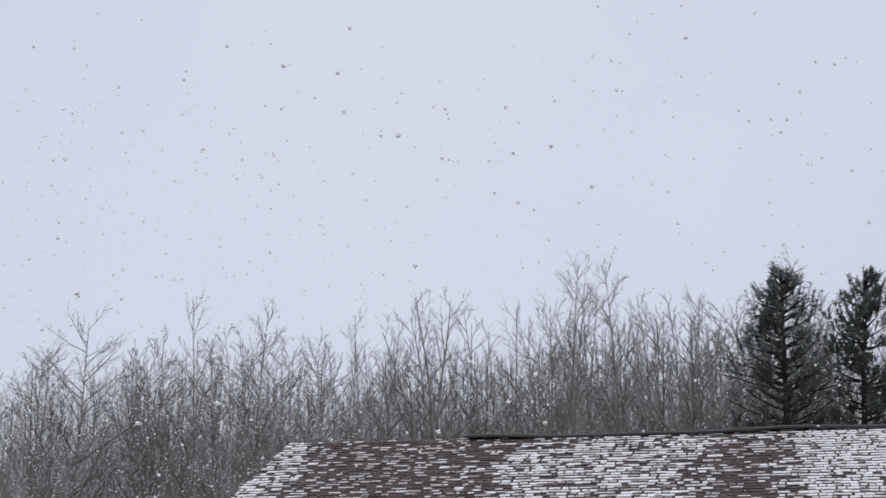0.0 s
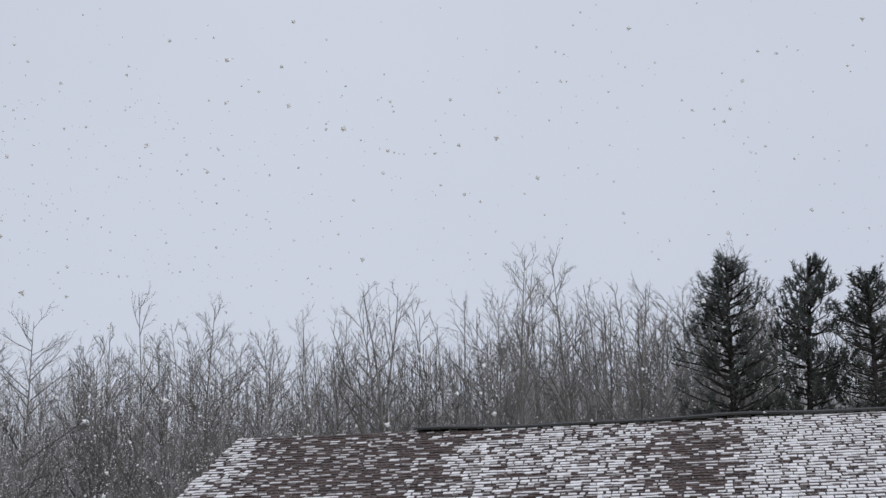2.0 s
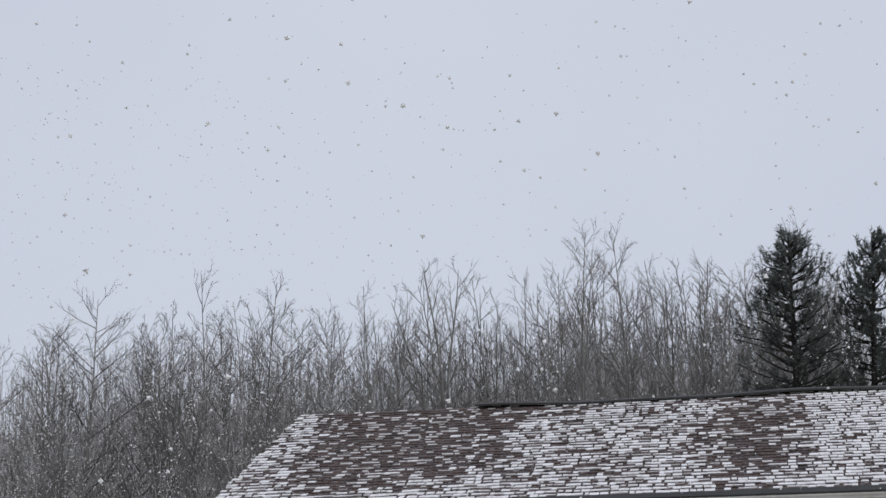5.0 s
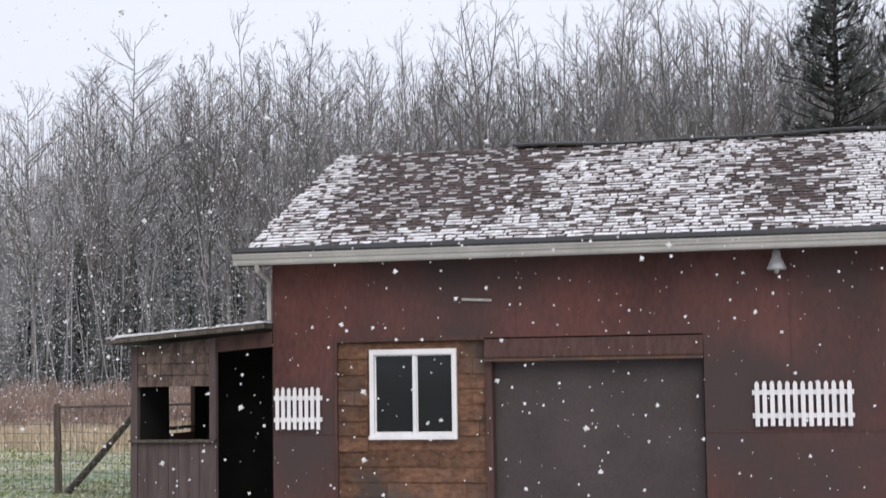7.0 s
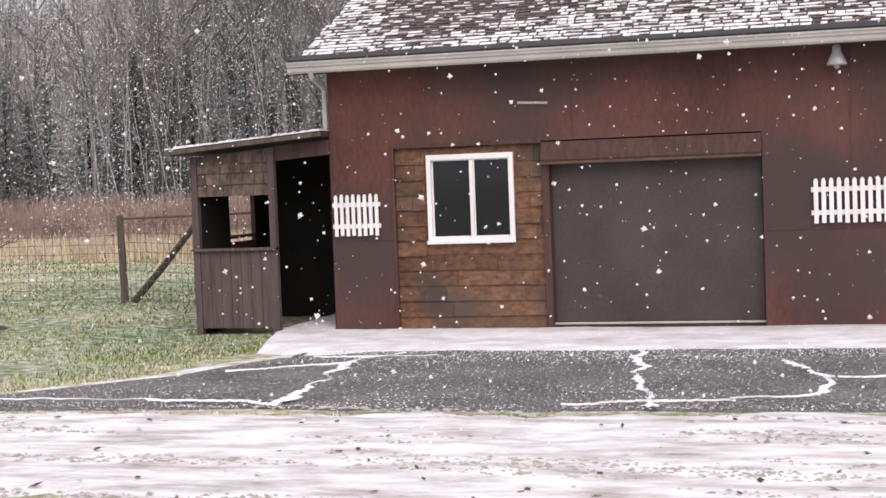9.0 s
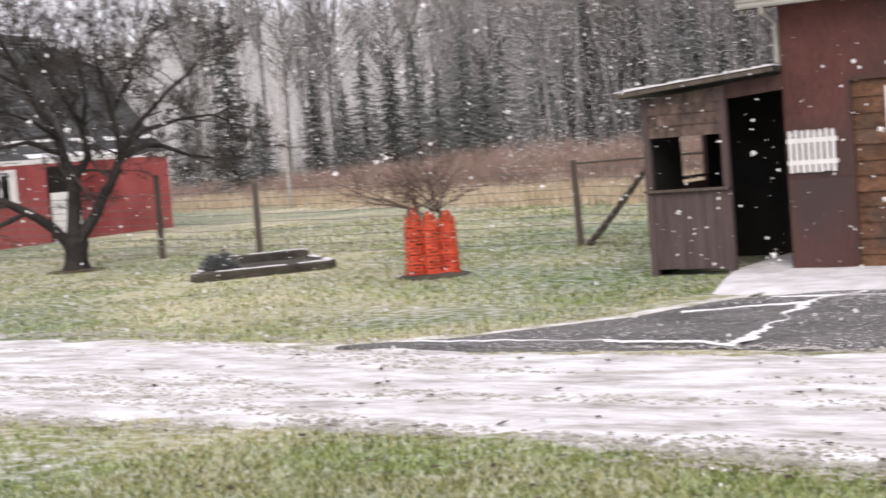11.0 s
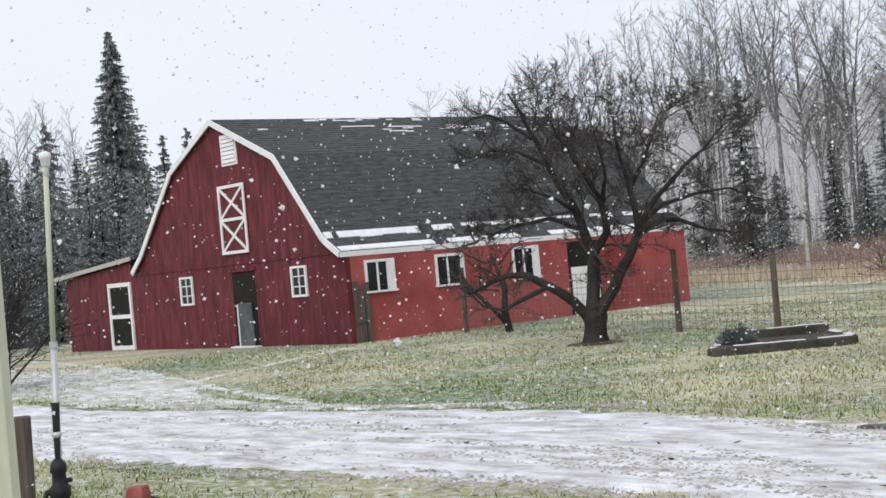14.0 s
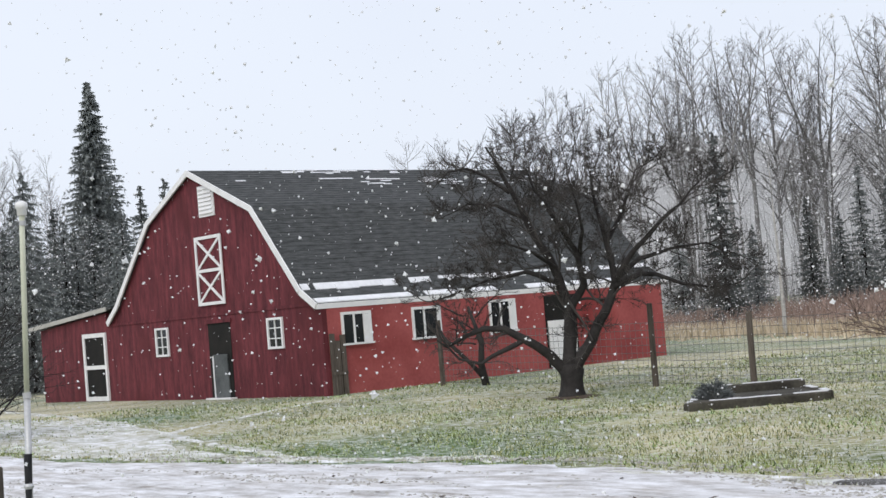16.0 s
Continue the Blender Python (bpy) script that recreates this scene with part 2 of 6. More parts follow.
STEEL_DOOR = surf("grey_door_panel", (0.040, 0.045, 0.048), (0.13, 0.138, 0.142), 2.0, rough=0.6, bump=0.1)


# haze of the snowfall put into a pale colour and a faint glow
HAZE = surf("painted_glowing_haze", (0.28, 0.28, 0.30), (0.44, 0.44, 0.465), 0.05, rough=1.0, bump=0, fine=0.6, spec=0.0)
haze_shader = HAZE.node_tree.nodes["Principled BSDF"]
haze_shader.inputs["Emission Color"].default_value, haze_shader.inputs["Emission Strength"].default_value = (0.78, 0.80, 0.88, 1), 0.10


# ---------------------------------------------------------------- mesh helpers
class Shape:
    """Vertices and faces gathered from boxes, prisms, tubes and sheets."""

    def __init__(self):
        self.v, self.f = [], []

    def add(self, verts, faces):
        k = len(self.v)
        self.v += [tuple(p) for p in verts]
        self.f += [tuple(k + i for i in face) for face in faces]
        return self

    def box(self, x0, x1, y0, y1, z0, z1, m=None):
        p = [Vector(c) for c in ((x0, y0, z0), (x1, y0, z0), (x1, y1, z0), (x0, y1, z0), (x0, y0, z1), (x1, y0, z1), (x1, y1, z1), (x0, y1, z1))]
        if m:
            p = [m @ c for c in p]
        return self.add(p, [(0, 3, 2, 1), (4, 5, 6, 7), (0, 1, 5, 4), (1, 2, 6, 5), (2, 3, 7, 6), (3, 0, 4, 7)])

    def prism(self, outline, axis, a, b):
        """An outline of two coordinates drawn out along an axis from a to b."""
        def place(p, d):
            return {"x": (d, p[0], p[1]), "y": (p[0], d, p[1]), "z": (p[0], p[1], d)}[axis]
        n = len(outline)
        verts = [place(p, a) for p in outline] + [place(p, b) for p in outline]
        return self.add(verts, [tuple(range(n)), tuple(range(2 * n - 1, n - 1, -1))] + [(i, n + i, n + (i + 1) % n, (i + 1) % n) for i in range(n)])

    def tube(self, points, radii, sides=6, cap=True):
        pts = [Vector(p) for p in points]
        k, n = len(self.v), len(pts)
        side = None
        for i, p in enumerate(pts):
            d = (pts[min(i + 1, n - 1)] - pts[max(i - 1, 0)])
            d = d.normalized() if d.length > 1e-9 else Vector((0, 0, 1))
            if side is None:
                side = d.orthogonal().normalized()
            side = (side - d * side.dot(d))
            side = side.normalized() if side.length > 1e-6 else d.orthogonal().normalized()
            other = d.cross(side)
            for s in range(sides):
                a = 2 * math.pi * s / sides
                q = p + radii[i] * (math.cos(a) * side + math.sin(a) * other)
                self.v.append((q.x, q.y, q.z))
        for i in range(n - 1):
            for s in range(sides):
                t = (s + 1) % sides
                self.f.append((k + i * sides + s, k + i * sides + t, k + (i + 1) * sides + t, k + (i + 1) * sides + s))
        if cap:
            self.f.append(tuple(k + s for s in reversed(range(sides))))
            self.f.append(tuple(k + (n - 1) * sides + s for s in range(sides)))
        return self

    def lathe(self, profile, centre=(0, 0, 0), sides=16):
        """Rings of (radius, height) about a vertical axis."""
        k, n = len(self.v), len(profile)
        for r, h in profile:
            for s in range(sides):
                a = 2 * math.pi * s / sides
                self.v.append((centre[0] + r * math.cos(a), centre[1] + r * math.sin(a), centre[2] + h))
        for i in range(n - 1):
            for s in range(sides):
                t = (s + 1) % sides
                self.f.append((k + i * sides + s, k + i * sides + t, k + (i + 1) * sides + t, k + (i + 1) * sides + s))
        self.f.append(tuple(k + s for s in reversed(range(sides))))
        self.f.append(tuple(k + (n - 1) * sides + s for s in range(sides)))
        return self

    def mesh(self, name, material, bevel=0.0, smooth=False):
        me = bpy.data.meshes.new(name)
        me.from_pydata(self.v, [], self.f)
        if bevel:
            bm = bmesh.new()
            bm.from_mesh(me)
            bmesh.ops.bevel(bm, geom=[e for e in bm.edges], offset=bevel, segments=1, affect="EDGES", clamp_overlap=True)
            bm.to_mesh(me)
            bm.free()
        me.materials.append(material)
        if smooth:
            me.polygons.foreach_set("use_smooth", [True] * len(me.polygons))
        me.update()
        return me


def part(name, shape, material, parent=None, label="", bevel=0.0, smooth=False, kind=""):
    ob = new(name, shape.mesh(name, material, bevel, smooth))
    if parent:
        ob.parent = parent
        ob.matrix_parent_inverse = Matrix.Translation(parent.matrix_basis.translation).inverted() if parent.parent is None else Matrix()
    return tagged(ob, label=label, kind=kind)


def thing(name, label, category, at=(0, 0, 0), group="", kind=""):
    ob = new(name)
    ob.empty_display_size = 0.2
    ob.location = at
    return tagged(ob, label, category, group, kind)


def structure(name, shape, material, label, category, bevel=0.0, smooth=False):
    return tagged(part(name, shape, material, None, "", bevel, smooth), label, category, kind="structure")


def local(name, shape, material, parent, label="", bevel=0.0, smooth=False, kind=""):
    """A part whose mesh is given in its thing's own coordinates."""
    ob = new(name, shape.mesh(name, material, bevel, smooth))
    ob.parent = parent
    return tagged(ob, label=label, kind=kind)


def smoothstep(a, b, x):
    t = min(1.0, max(0.0, (x - a) / (b - a)))
    return t * t * (3 - 2 * t)


def polar(az, r, z=0.0):
    return (r * math.sin(radians(az)), r * math.cos(radians(az)), z)


def ground_z(x, y):
    r = math.hypot(x, y)
    z = 0.27 * smoothstep(22, 40, r) + 0.9 * smoothstep(52, 120, r)
    near = smoothstep(14, 20, r)
    z -= 0.09 * smoothstep(15.0, 19.0, y) * smoothstep(-11.5, -9.3, x) * smoothstep(34, 30, y)
    return z + near * 0.05 * noise.noise((x * 0.11, y * 0.11, 3.1)) * smoothstep(0.5, 2.5, abs(y - 19.8) + max(0, -x - 9.5) + max(0, x - 8))


# ---------------------------------------------------------------- ground, drive, pads
def ground_sheet():
    s = Shape()
    rings = [0.0] + [1.5 * i for i in range(1, 34)] + [53, 57, 62, 68, 76, 86, 100, 120, 150, 200, 300, 500, 900, 1600, 3000]
    n = 144
    for r in rings:
        for k in range(n):
            a = 2 * math.pi * k / n
            x, y = r * math.sin(a), r * math.cos(a)
            s.v.append((x, y, ground_z(x, y)))
    for i in range(len(rings) - 1):
        for k in range(n):
            j = (k + 1) % n
            s.f.append((i * n + k, i * n + j, (i + 1) * n + j, (i + 1) * n + k))
    return structure("ground", s, GRASS, "short lawn and field grass thinly dusted with snow", "ground", smooth=True)


def strip(name, near, far, x0, x1, steps, lift, material, label, category, ragged=0.15, rows=6):
    """A flat sheet between two edges, each a function of x, with ragged borders."""
    s = Shape()
    for i in range(steps + 1):
        x = x0 + (x1 - x0) * i / steps
        a = near(x) + ragged * (noise.noise((x * 0.9, 1.7, 0)) + 0.6 * noise.noise((x * 3.1, 4.7, 0)) + 0.5 * noise.noise((x * 8.3, 2.7, 0)))
        b = far(x) + ragged * (noise.noise((x * 0.8, 7.7, 0)) + 0.6 * noise.noise((x * 2.9, 9.7, 0)))
        for j in range(rows + 1):
            y = a + (b - a) * j / rows
            edge = 0.0 if j in (0, rows) else 1.0
            s.v.append((x, y, ground_z(x, y) - 0.02 + (lift + 0.02) * edge + (0.012 * noise.noise((x * 0.7, y * 1.3, 5.5)) * edge)))
    for i in range(steps):
        for j in range(rows):
            k = i * (rows + 1) + j
            s.f.append((k, k + rows + 1, k + rows + 2, k + 1))
    return structure(name, s, material, label, category, smooth=True)


def line(points):
    def f(x):
        if x <= points[0][0]:
            return points[0][1]
        for (xa, ya), (xb, yb) in zip(points, points[1:]):
            if x <= xb:
                return ya + (yb - ya) * (x - xa) / (xb - xa)
        return points[-1][1]
    return f


DRIVE_NEAR = line([(-60, 5.0), (-30, 7.2), (-15, 8.1), (-8, 8.75), (-5, 8.5), (-2.5, 8.1), (2, 7.6), (14, 6.5)])
DRIVE_FAR = line([(-60, 9.0), (-40, 10.2), (-24, 12.0), (-14, 13.4), (-11, 13.1), (-8, 12.55), (14, 12.3)])
ground_sheet()
strip("drive", DRIVE_NEAR, DRIVE_FAR, -60, 14, 520, 0.03, GRAVEL, "gravel drive under a thin cover of fresh snow with wheel tracks", "drive", ragged=0.34, rows=10)
strip("snowy_verge", DRIVE_FAR, line([(-60, 13.5), (-40, 16.5), (-31, 16.6), (-26, 14.6), (-21, 12.9), (-15, 13.8)]), -60, -15, 200, 0.018, LAWN_SNOW, "lawn whitened by snow where tracks lead to the barn", "lawn", ragged=0.4, rows=8)
for track in ([(-43.5, 18.9), (-31.35, 15.9), (-23.5, 14.1), (-18.5, 12.8)], [(-29.6, 20.5), (-28.4, 18.0), (-27.3, 15.7), (-24.9, 12.2)]):
    middle = line(track)
    strip("snowy_track", lambda x: middle(x) - 0.2, lambda x: middle(x) + 0.2, track[0][0], track[-1][0], 110, 0.016, LAWN_SNOW, "pale snow-filled wheel track across the lawn", "track", ragged=0.26, rows=4)
strip("snowy_pad_edge", line([(-12.5, 12.5), (-9.2, 12.4), (-8.2, 12.9), (-6.9, 14.7), (-6.4, 16.3)]), line([(-12.5, 12.7), (-9.2, 13.0), (-8.2, 13.5), (-7.2, 15.0), (-6.4, 17.2)]), -12.5, -6.4, 70, 0.03, LAWN_SNOW,
      "snow-whitened grass along the edge of the asphalt", "lawn", ragged=0.24, rows=5)
strip("asphalt_pad", line([(-9.2, 12.3), (8, 12.2)]), line([(-9.2, 12.5), (-8.2, 13.0), (-6.9, 14.8), (-6.4, 16.4), (-5.5, 17.4), (8, 17.4)]), -9.2, 8, 90, 0.05,
      ASPHALT, "cracked dark asphalt pad sprinkled with snow", "asphalt", ragged=0.08, rows=8)
strip("concrete_apron", line([(-7.8, 19.4), (-7.5, 18.2), (-7.1, 16.95), (-6.5, 16.75), (-5.6, 16.8), (-4.2, 16.3), (8, 16.4)]), lambda x: 20.15, -7.8, 8, 120, 0.062, CONCRETE, "concrete apron whitened by snow before the garage", "pavement", ragged=0.07, rows=8)

# ---------------------------------------------------------------- garage
GY, GX0, GX1, GH = 19.8, -7.05, 7.0, 3.55
RIDGE_Y, RIDGE_Z, EAVE_Y, EAVE_Z = 24.1, 5.60, 19.38, 3.62
garage = thing("garage", "long brown garage with a snow-speckled shingle roof and pale gutter", "garage", (0, GY, 0))


def garage_wall():
    front = Shape()
    z1 = GH
    ox0, ox1, oz = -6.16, -1.28, 2.42    # recessed bay that holds the window wall and the garage door
    front.box(GX0, ox0, GY, GY + 0.15, -0.2, z1).box(ox1, GX1, GY, GY + 0.15, -0.2, z1).box(ox0, ox1, GY, GY + 0.15, oz, z1)
    part("front_wall", front, BROWN_WALL, garage, "brown-red painted board wall")
    part("end_wall", Shape().prism([(GY + 0.15, -0.2), (28.3, -0.2), (28.3, 3.5), (RIDGE_Y, 5.4), (GY + 0.15, 3.5)], "x", GX0, GX0 + 0.15), BROWN_WALL, garage)
    part("end_wall", Shape().prism([(GY + 0.15, -0.2), (28.3, -0.2), (28.3, 3.5), (RIDGE_Y, 5.4), (GY + 0.15, 3.5)], "x", GX1 - 0.15, GX1), BROWN_WALL, garage)
    part("back_wall", Shape().box(GX0, GX1, 28.3, 28.45, -0.2, 3.5), BROWN_WALL, garage)
    part("floor_slab", Shape().box(GX0 + 0.15, GX1 - 0.15, GY + 0.15, 28.3, -0.2, -0.065), CONCRETE, garage)
    # roof deck
    deck = Shape()
    deck.prism([(EAVE_Y, EAVE_Z - 0.06), (RIDGE_Y, RIDGE_Z - 0.06), (28.85, EAVE_Z - 0.06), (28.85, EAVE_Z - 0.2), (RIDGE_Y, RIDGE_Z - 0.22), (EAVE_Y, EAVE_Z - 0.2)], "x", GX0 - 0.34, GX1 + 0.3)
    part("roof_deck", deck, BROWN_BOARD, garage)


garage_wall()

# ---------------------------------------------------------------- barn
BY, BX_R, BX_L, B_END = 21.8, -31.0, -42.6, 34.1
barn = thing("barn", "red gambrel barn with charcoal roof and white trim", "barn", (-36.9, BY, 0.27))
PROFILE = [(-42.0, 2.62), (-41.35, 3.1), (-39.15, 5.36), (-36.70, 6.54), (-33.62, 5.22), (-31.66, 2.93), (-31.0, 2.53)]


def barn_shell():
    gable = Shape()
    out = [(BX_L + 0.3, 0.0), (BX_R, 0.0), (BX_R, 2.42)] + [(x, z - 0.1) for x, z in reversed(PROFILE[1:6])] + [(BX_L + 0.3, 2.5)]
    gable.prism(out, "y", BY, BY + 0.15)
    part("gable_wall", gable, BARN_RED, barn, "dark red boarded gable")
    part("side_wall", Shape().box(BX_R - 0.2, BX_R, BY + 0.15, B_END + 0.004, 0.0, 2.43), WALL_RED, barn, "brighter red painted long wall")
    part("side_wall", Shape().box(BX_L + 0.3, BX_L + 0.5, BY + 0.15, B_END, 0.0, 2.62), BARN_RED, barn)
    back = Shape()
    back.prism([(x + (0.22 if x < -37 else -0.22 if x > -33 else 0), z) for x, z in out], "y", B_END - 0.15, B_END)
    part("back_wall", back, BARN_RED, barn)
    names = ["roof_slope"] * 6
    for i in range(6):
        (xa, za), (xb, zb) = PROFILE[i], PROFILE[i + 1]
        s = Shape()
        n = Vector((-(zb - za), xb - xa)).normalized() * 0.07
        s.prism([(xa, za), (xb, zb), (xb - n.x, zb - n.y), (xa - n.x, za - n.y)], "y", BY - 0.1, B_END + 0.3)
        part("roof_slope", s, BARN_SHINGLE, barn, "charcoal shingle roof slope")


barn_shell()
# ---------------------------------------------------------------- bare trees
def branch_line(rng, start, direction, length, segs, bend, lift):
    pts = [Vector(start)]
    d = Vector(direction).normalized()
    for _ in range(segs):
        d = (d + Vector((rng.uniform(-bend, bend), rng.uniform(-bend, bend), rng.uniform(-bend, bend) + lift))).normalized()
        pts.append(pts[-1] + d * length / segs)
    return pts


def along(pts, t):
    k = min(len(pts) - 2, int(t * (len(pts) - 1)))
    f = t * (len(pts) - 1) - k
    return pts[k].lerp(pts[k + 1], f), (pts[k + 1] - pts[k]).normalized()


def sway(rng, d, angle):
    """The direction d turned by about that many radians to a random side."""
    o = d.orthogonal().normalized()
    o = (o * math.cos(b := rng.uniform(0, 6.283)) + d.cross(o) * math.sin(b))
    return (d * math.cos(angle) + o * math.sin(angle)).normalized()


def bare_tree(seed, height, reach, low=0.32, boughs=44, subs=2.2, twigs=5, thick=0.12, stems=1, fork=None, angle=0.7, twig_r=0.0052):
    """Trunk and crown of a leafless tree: stems that run to the top, or fork there, with straight rising boughs, fine branches and short twigs."""
    rng = random.Random(seed)
    trunk, crown = Shape(), Shape()

    def twig(p, d, length):
        g = sway(rng, d, rng.uniform(0.3, 0.8)) * length * rng.uniform(0.6, 1.0)
        o = g.orthogonal().normalized() * twig_r
        q = g.cross(o).normalized() * twig_r
        crown.add([p - o, p + o, p + g, p - q, p + q], [(0, 1, 2), (3, 4, 2)])
        p = p + g * rng.uniform(0.25, 0.6)
        g = sway(rng, d, rng.uniform(0.3, 0.9)) * length * rng.uniform(0.4, 0.8)
        crown.add([p - o, p + o, p + g], [(0, 1, 2)])

    def branch(p, d, length, r):
        pts = branch_line(rng, p, d, length, 2, 0.10, 0.05)
        crown.tube(pts, [r, r * 0.75, r * 0.35], 3, cap=False)
        n = max(2, round(twigs * (0.4 + 0.6 * length)))
        for k in range(n):
            q, e = along(pts, 0.15 + 0.84 * (k + rng.random()) / n)
            twig(q, e, 0.20 + 0.22 * length)

    def bough(p, d, length, r):
        pts = branch_line(rng, p, d, length, 5, 0.07, 0.045)
        crown.tube(pts, [r * (1 - 0.78 * j / 5) for j in range(6)], 4, cap=False)
        n = max(2, round(1.5 + subs * length))
        for k in range(n):
            u = 0.2 + 0.79 * (k + rng.random()) / n
            q, e = along(pts, u)
            branch(q, sway(rng, e, rng.uniform(0.4, 0.75)), (0.30 + 0.27 * length) * (1.15 - 0.65 * u) * rng.uniform(0.7, 1.25), max(twig_r * 1.5, r * 0.32))

    def stem(pts, r0, r1, u0, count, gain=1.0):
        m = len(pts) - 1
        trunk.tube(pts, [r0 + (r1 - r0) * (j / m) ** 0.9 for j in range(m + 1)], 6, cap=False)
        for k in range(count):
            u = u0 + (0.99 - u0) * (k + rng.random()) / count
            p, d = along(pts, u)
            length = gain * reach * (1.01 - u) ** 0.52 * rng.uniform(0.55, 1.1) + 0.25
            bough(p, sway(rng, d, angle * rng.uniform(0.75, 1.3)), length, max(0.011, 0.010 * length + 0.004))

    for s in range(stems):
        a = rng.uniform(0, 6.283)
        lean = 0.0 if stems == 1 else rng.uniform(0.05, 0.16)
        h = height * (1.0 if s == 0 else rng.uniform(0.75, 0.97))
        r0 = thick * (1.0 if stems == 1 else 0.72)
        foot = (0.3 * math.cos(a) * (stems > 1), 0.3 * math.sin(a) * (stems > 1), -0.3)
        way = (lean * math.cos(a), lean * math.sin(a), 1)
        if fork is None:
            stem(branch_line(rng, foot, way, h, 11, 0.045, 0.09), r0, 0.010, low, round(boughs * (1.0 if stems == 1 else 0.8)))
            continue
        base = branch_line(rng, foot, way, fork * h, 6, 0.04, 0.09)
        trunk.tube(base, [r0 * (1 - 0.05 * i) for i in range(7)], 7, cap=False)
        turn = rng.uniform(0, 6.283)
        for k in range(4):
            b = turn + 1.571 * k + rng.uniform(-0.4, 0.4)
            v = Vector((math.cos(b) * 0.42, math.sin(b) * 0.42, 1.0)) if k else Vector((0.05, 0.05, 1.0))
            pts = branch_line(rng, base[-1], v, h * (1 - fork) * (1.0 if k == 0 else rng.uniform(0.85, 1.05)), 8, 0.08, 0.05)
            stem(pts, r0 * 0.62, 0.010, 0.12, round(boughs * 0.32), 0.72)
    return trunk, crown


def make_tree(name, shapes, bark, twig, label, category, at=(0, 0, 0), group="", turn=0.0, size=1.0):
    t = thing(name, label, category, at, group)
    t.rotation_euler = (0, 0, turn)
    t.scale = (size, size, size)
    local("trunk", shapes[0], bark, t, smooth=True)
    local("crown", shapes[1], twig, t)
    return t


def conifer(seed, height, radius, whorls=34, per=10, droop=0.25, sprays=6):
    """A spruce: trunk and whorls of drooping boughs set with narrow sprays of needles."""
    rng = random.Random(seed)
    trunk, crown = Shape(), Shape()
    trunk.tube([(0, 0, -0.3), (0.05, 0, height * 0.5), (0, 0, height)], [height * 0.014, height * 0.009, 0.015], 6)
    for i in range(whorls):
        f = i / (whorls - 1)
        z = height * (0.05 + 0.94 * f)
        n = max(4, int(per * (1.1 - 0.6 * f)))
        for k in range(n):
            a = 2 * math.pi * (k + rng.random()) / n
            length = (radius * (1 - f) ** 0.85 + 0.13) * rng.uniform(0.55, 1.12)
            out = Vector((math.cos(a), math.sin(a), 0))
            side = Vector((-math.sin(a), math.cos(a), 0))
            z0 = z + rng.uniform(-0.25, 0.25)

            def spine(u):
                return out * length * u + Vector((0, 0, z0 - droop * length * u + 0.12 * length * u * u))
            for j in range(sprays):
                u = (j + rng.random()) / sprays
                base = spine(u)
                for sgn in (-1, 1):
                    reach = (length * 0.24 * (1.15 - u) + 0.10) * rng.uniform(0.6, 1.2)
                    tip = base + out * reach * rng.uniform(0.5, 1.1) + side * sgn * reach * rng.uniform(0.3, 1.0) + Vector((0, 0, -reach * rng.uniform(-0.1, 0.7)))
                    w = Vector((0, 0, 0.035 + 0.05 * reach)) + out * 0.03
                    crown.add([base - w, base + w, tip], [(0, 1, 2)])
                drop = base + out * 0.08 + side * rng.uniform(-0.1, 0.1) + Vector((0, 0, -rng.uniform(0.1, 0.34)))
                crown.add([base - side * 0.05, base + side * 0.05, drop], [(0, 1, 2)])
            tip = spine(1.0)
            crown.add([spine(0.6) - side * 0.06, spine(0.6) + side * 0.06, tip + out * 0.1 + Vector((0, 0, 0.05))], [(0, 1, 2)])
    return trunk, crown


def pine(seed, height, radius, limbs=95, tufts=5, bare=0.30):
    """A pine: bare lower trunk, rising limbs that end in upright brushes of needles."""
    rng = random.Random(seed)
    trunk, crown = Shape(), Shape()
    main = branch_line(rng, (0, 0, -0.3), (0, 0, 1), height, 8, 0.025, 0.03)
    trunk.tube(main, [height * 0.014 * (1 - i / 8.8) + 0.02 for i in range(9)], 7)
    for i in range(limbs):
        t = bare + (0.985 - bare) * (i + rng.random()) / limbs
        p, d = along(main, t)
        a = rng.uniform(0, 6.28)
        length = radius * (1.0 - t) ** 0.6 * (0.35 + 0.65 * smoothstep(bare + 0.12, bare + 0.42, t)) * rng.uniform(0.35, 1.1)
        limb = branch_line(rng, p, (math.cos(a), math.sin(a), 0.0 + 0.25 * t), length, 4, 0.14, 0.06)
        trunk.tube(limb, [0.045, 0.035, 0.026, 0.018, 0.010], 4, cap=False)
        for j in range(max(2, round(tufts * min(1.0, 8 * (1 - t) + 0.25)))):
            c, dd = along(limb, min(0.999, 0.25 + 0.75 * min(1.0, (j + rng.random()) / tufts) ** 0.6))
            c = c + Vector((rng.uniform(-0.2, 0.2), rng.uniform(-0.2, 0.2), rng.uniform(-0.05, 0.1))) * min(1.0, 0.3 + length)
            axis = (dd * 0.6 + Vector((rng.uniform(-0.3, 0.3), rng.uniform(-0.3, 0.3), 1.0))).normalized()
            for k in range(22):
                q = c + axis * rng.uniform(0, 0.34)
                v = (axis * rng.uniform(0.2, 1.0) + Vector((rng.gauss(0, 1), rng.gauss(0, 1), rng.gauss(0, 0.6))) * 0.55).normalized() * rng.uniform(0.10, 0.22)
                w = v.orthogonal().normalized() * rng.uniform(0.011, 0.021)
                crown.add([q - w, q + w, q + v], [(0, 1, 2)])
    return trunk, crown


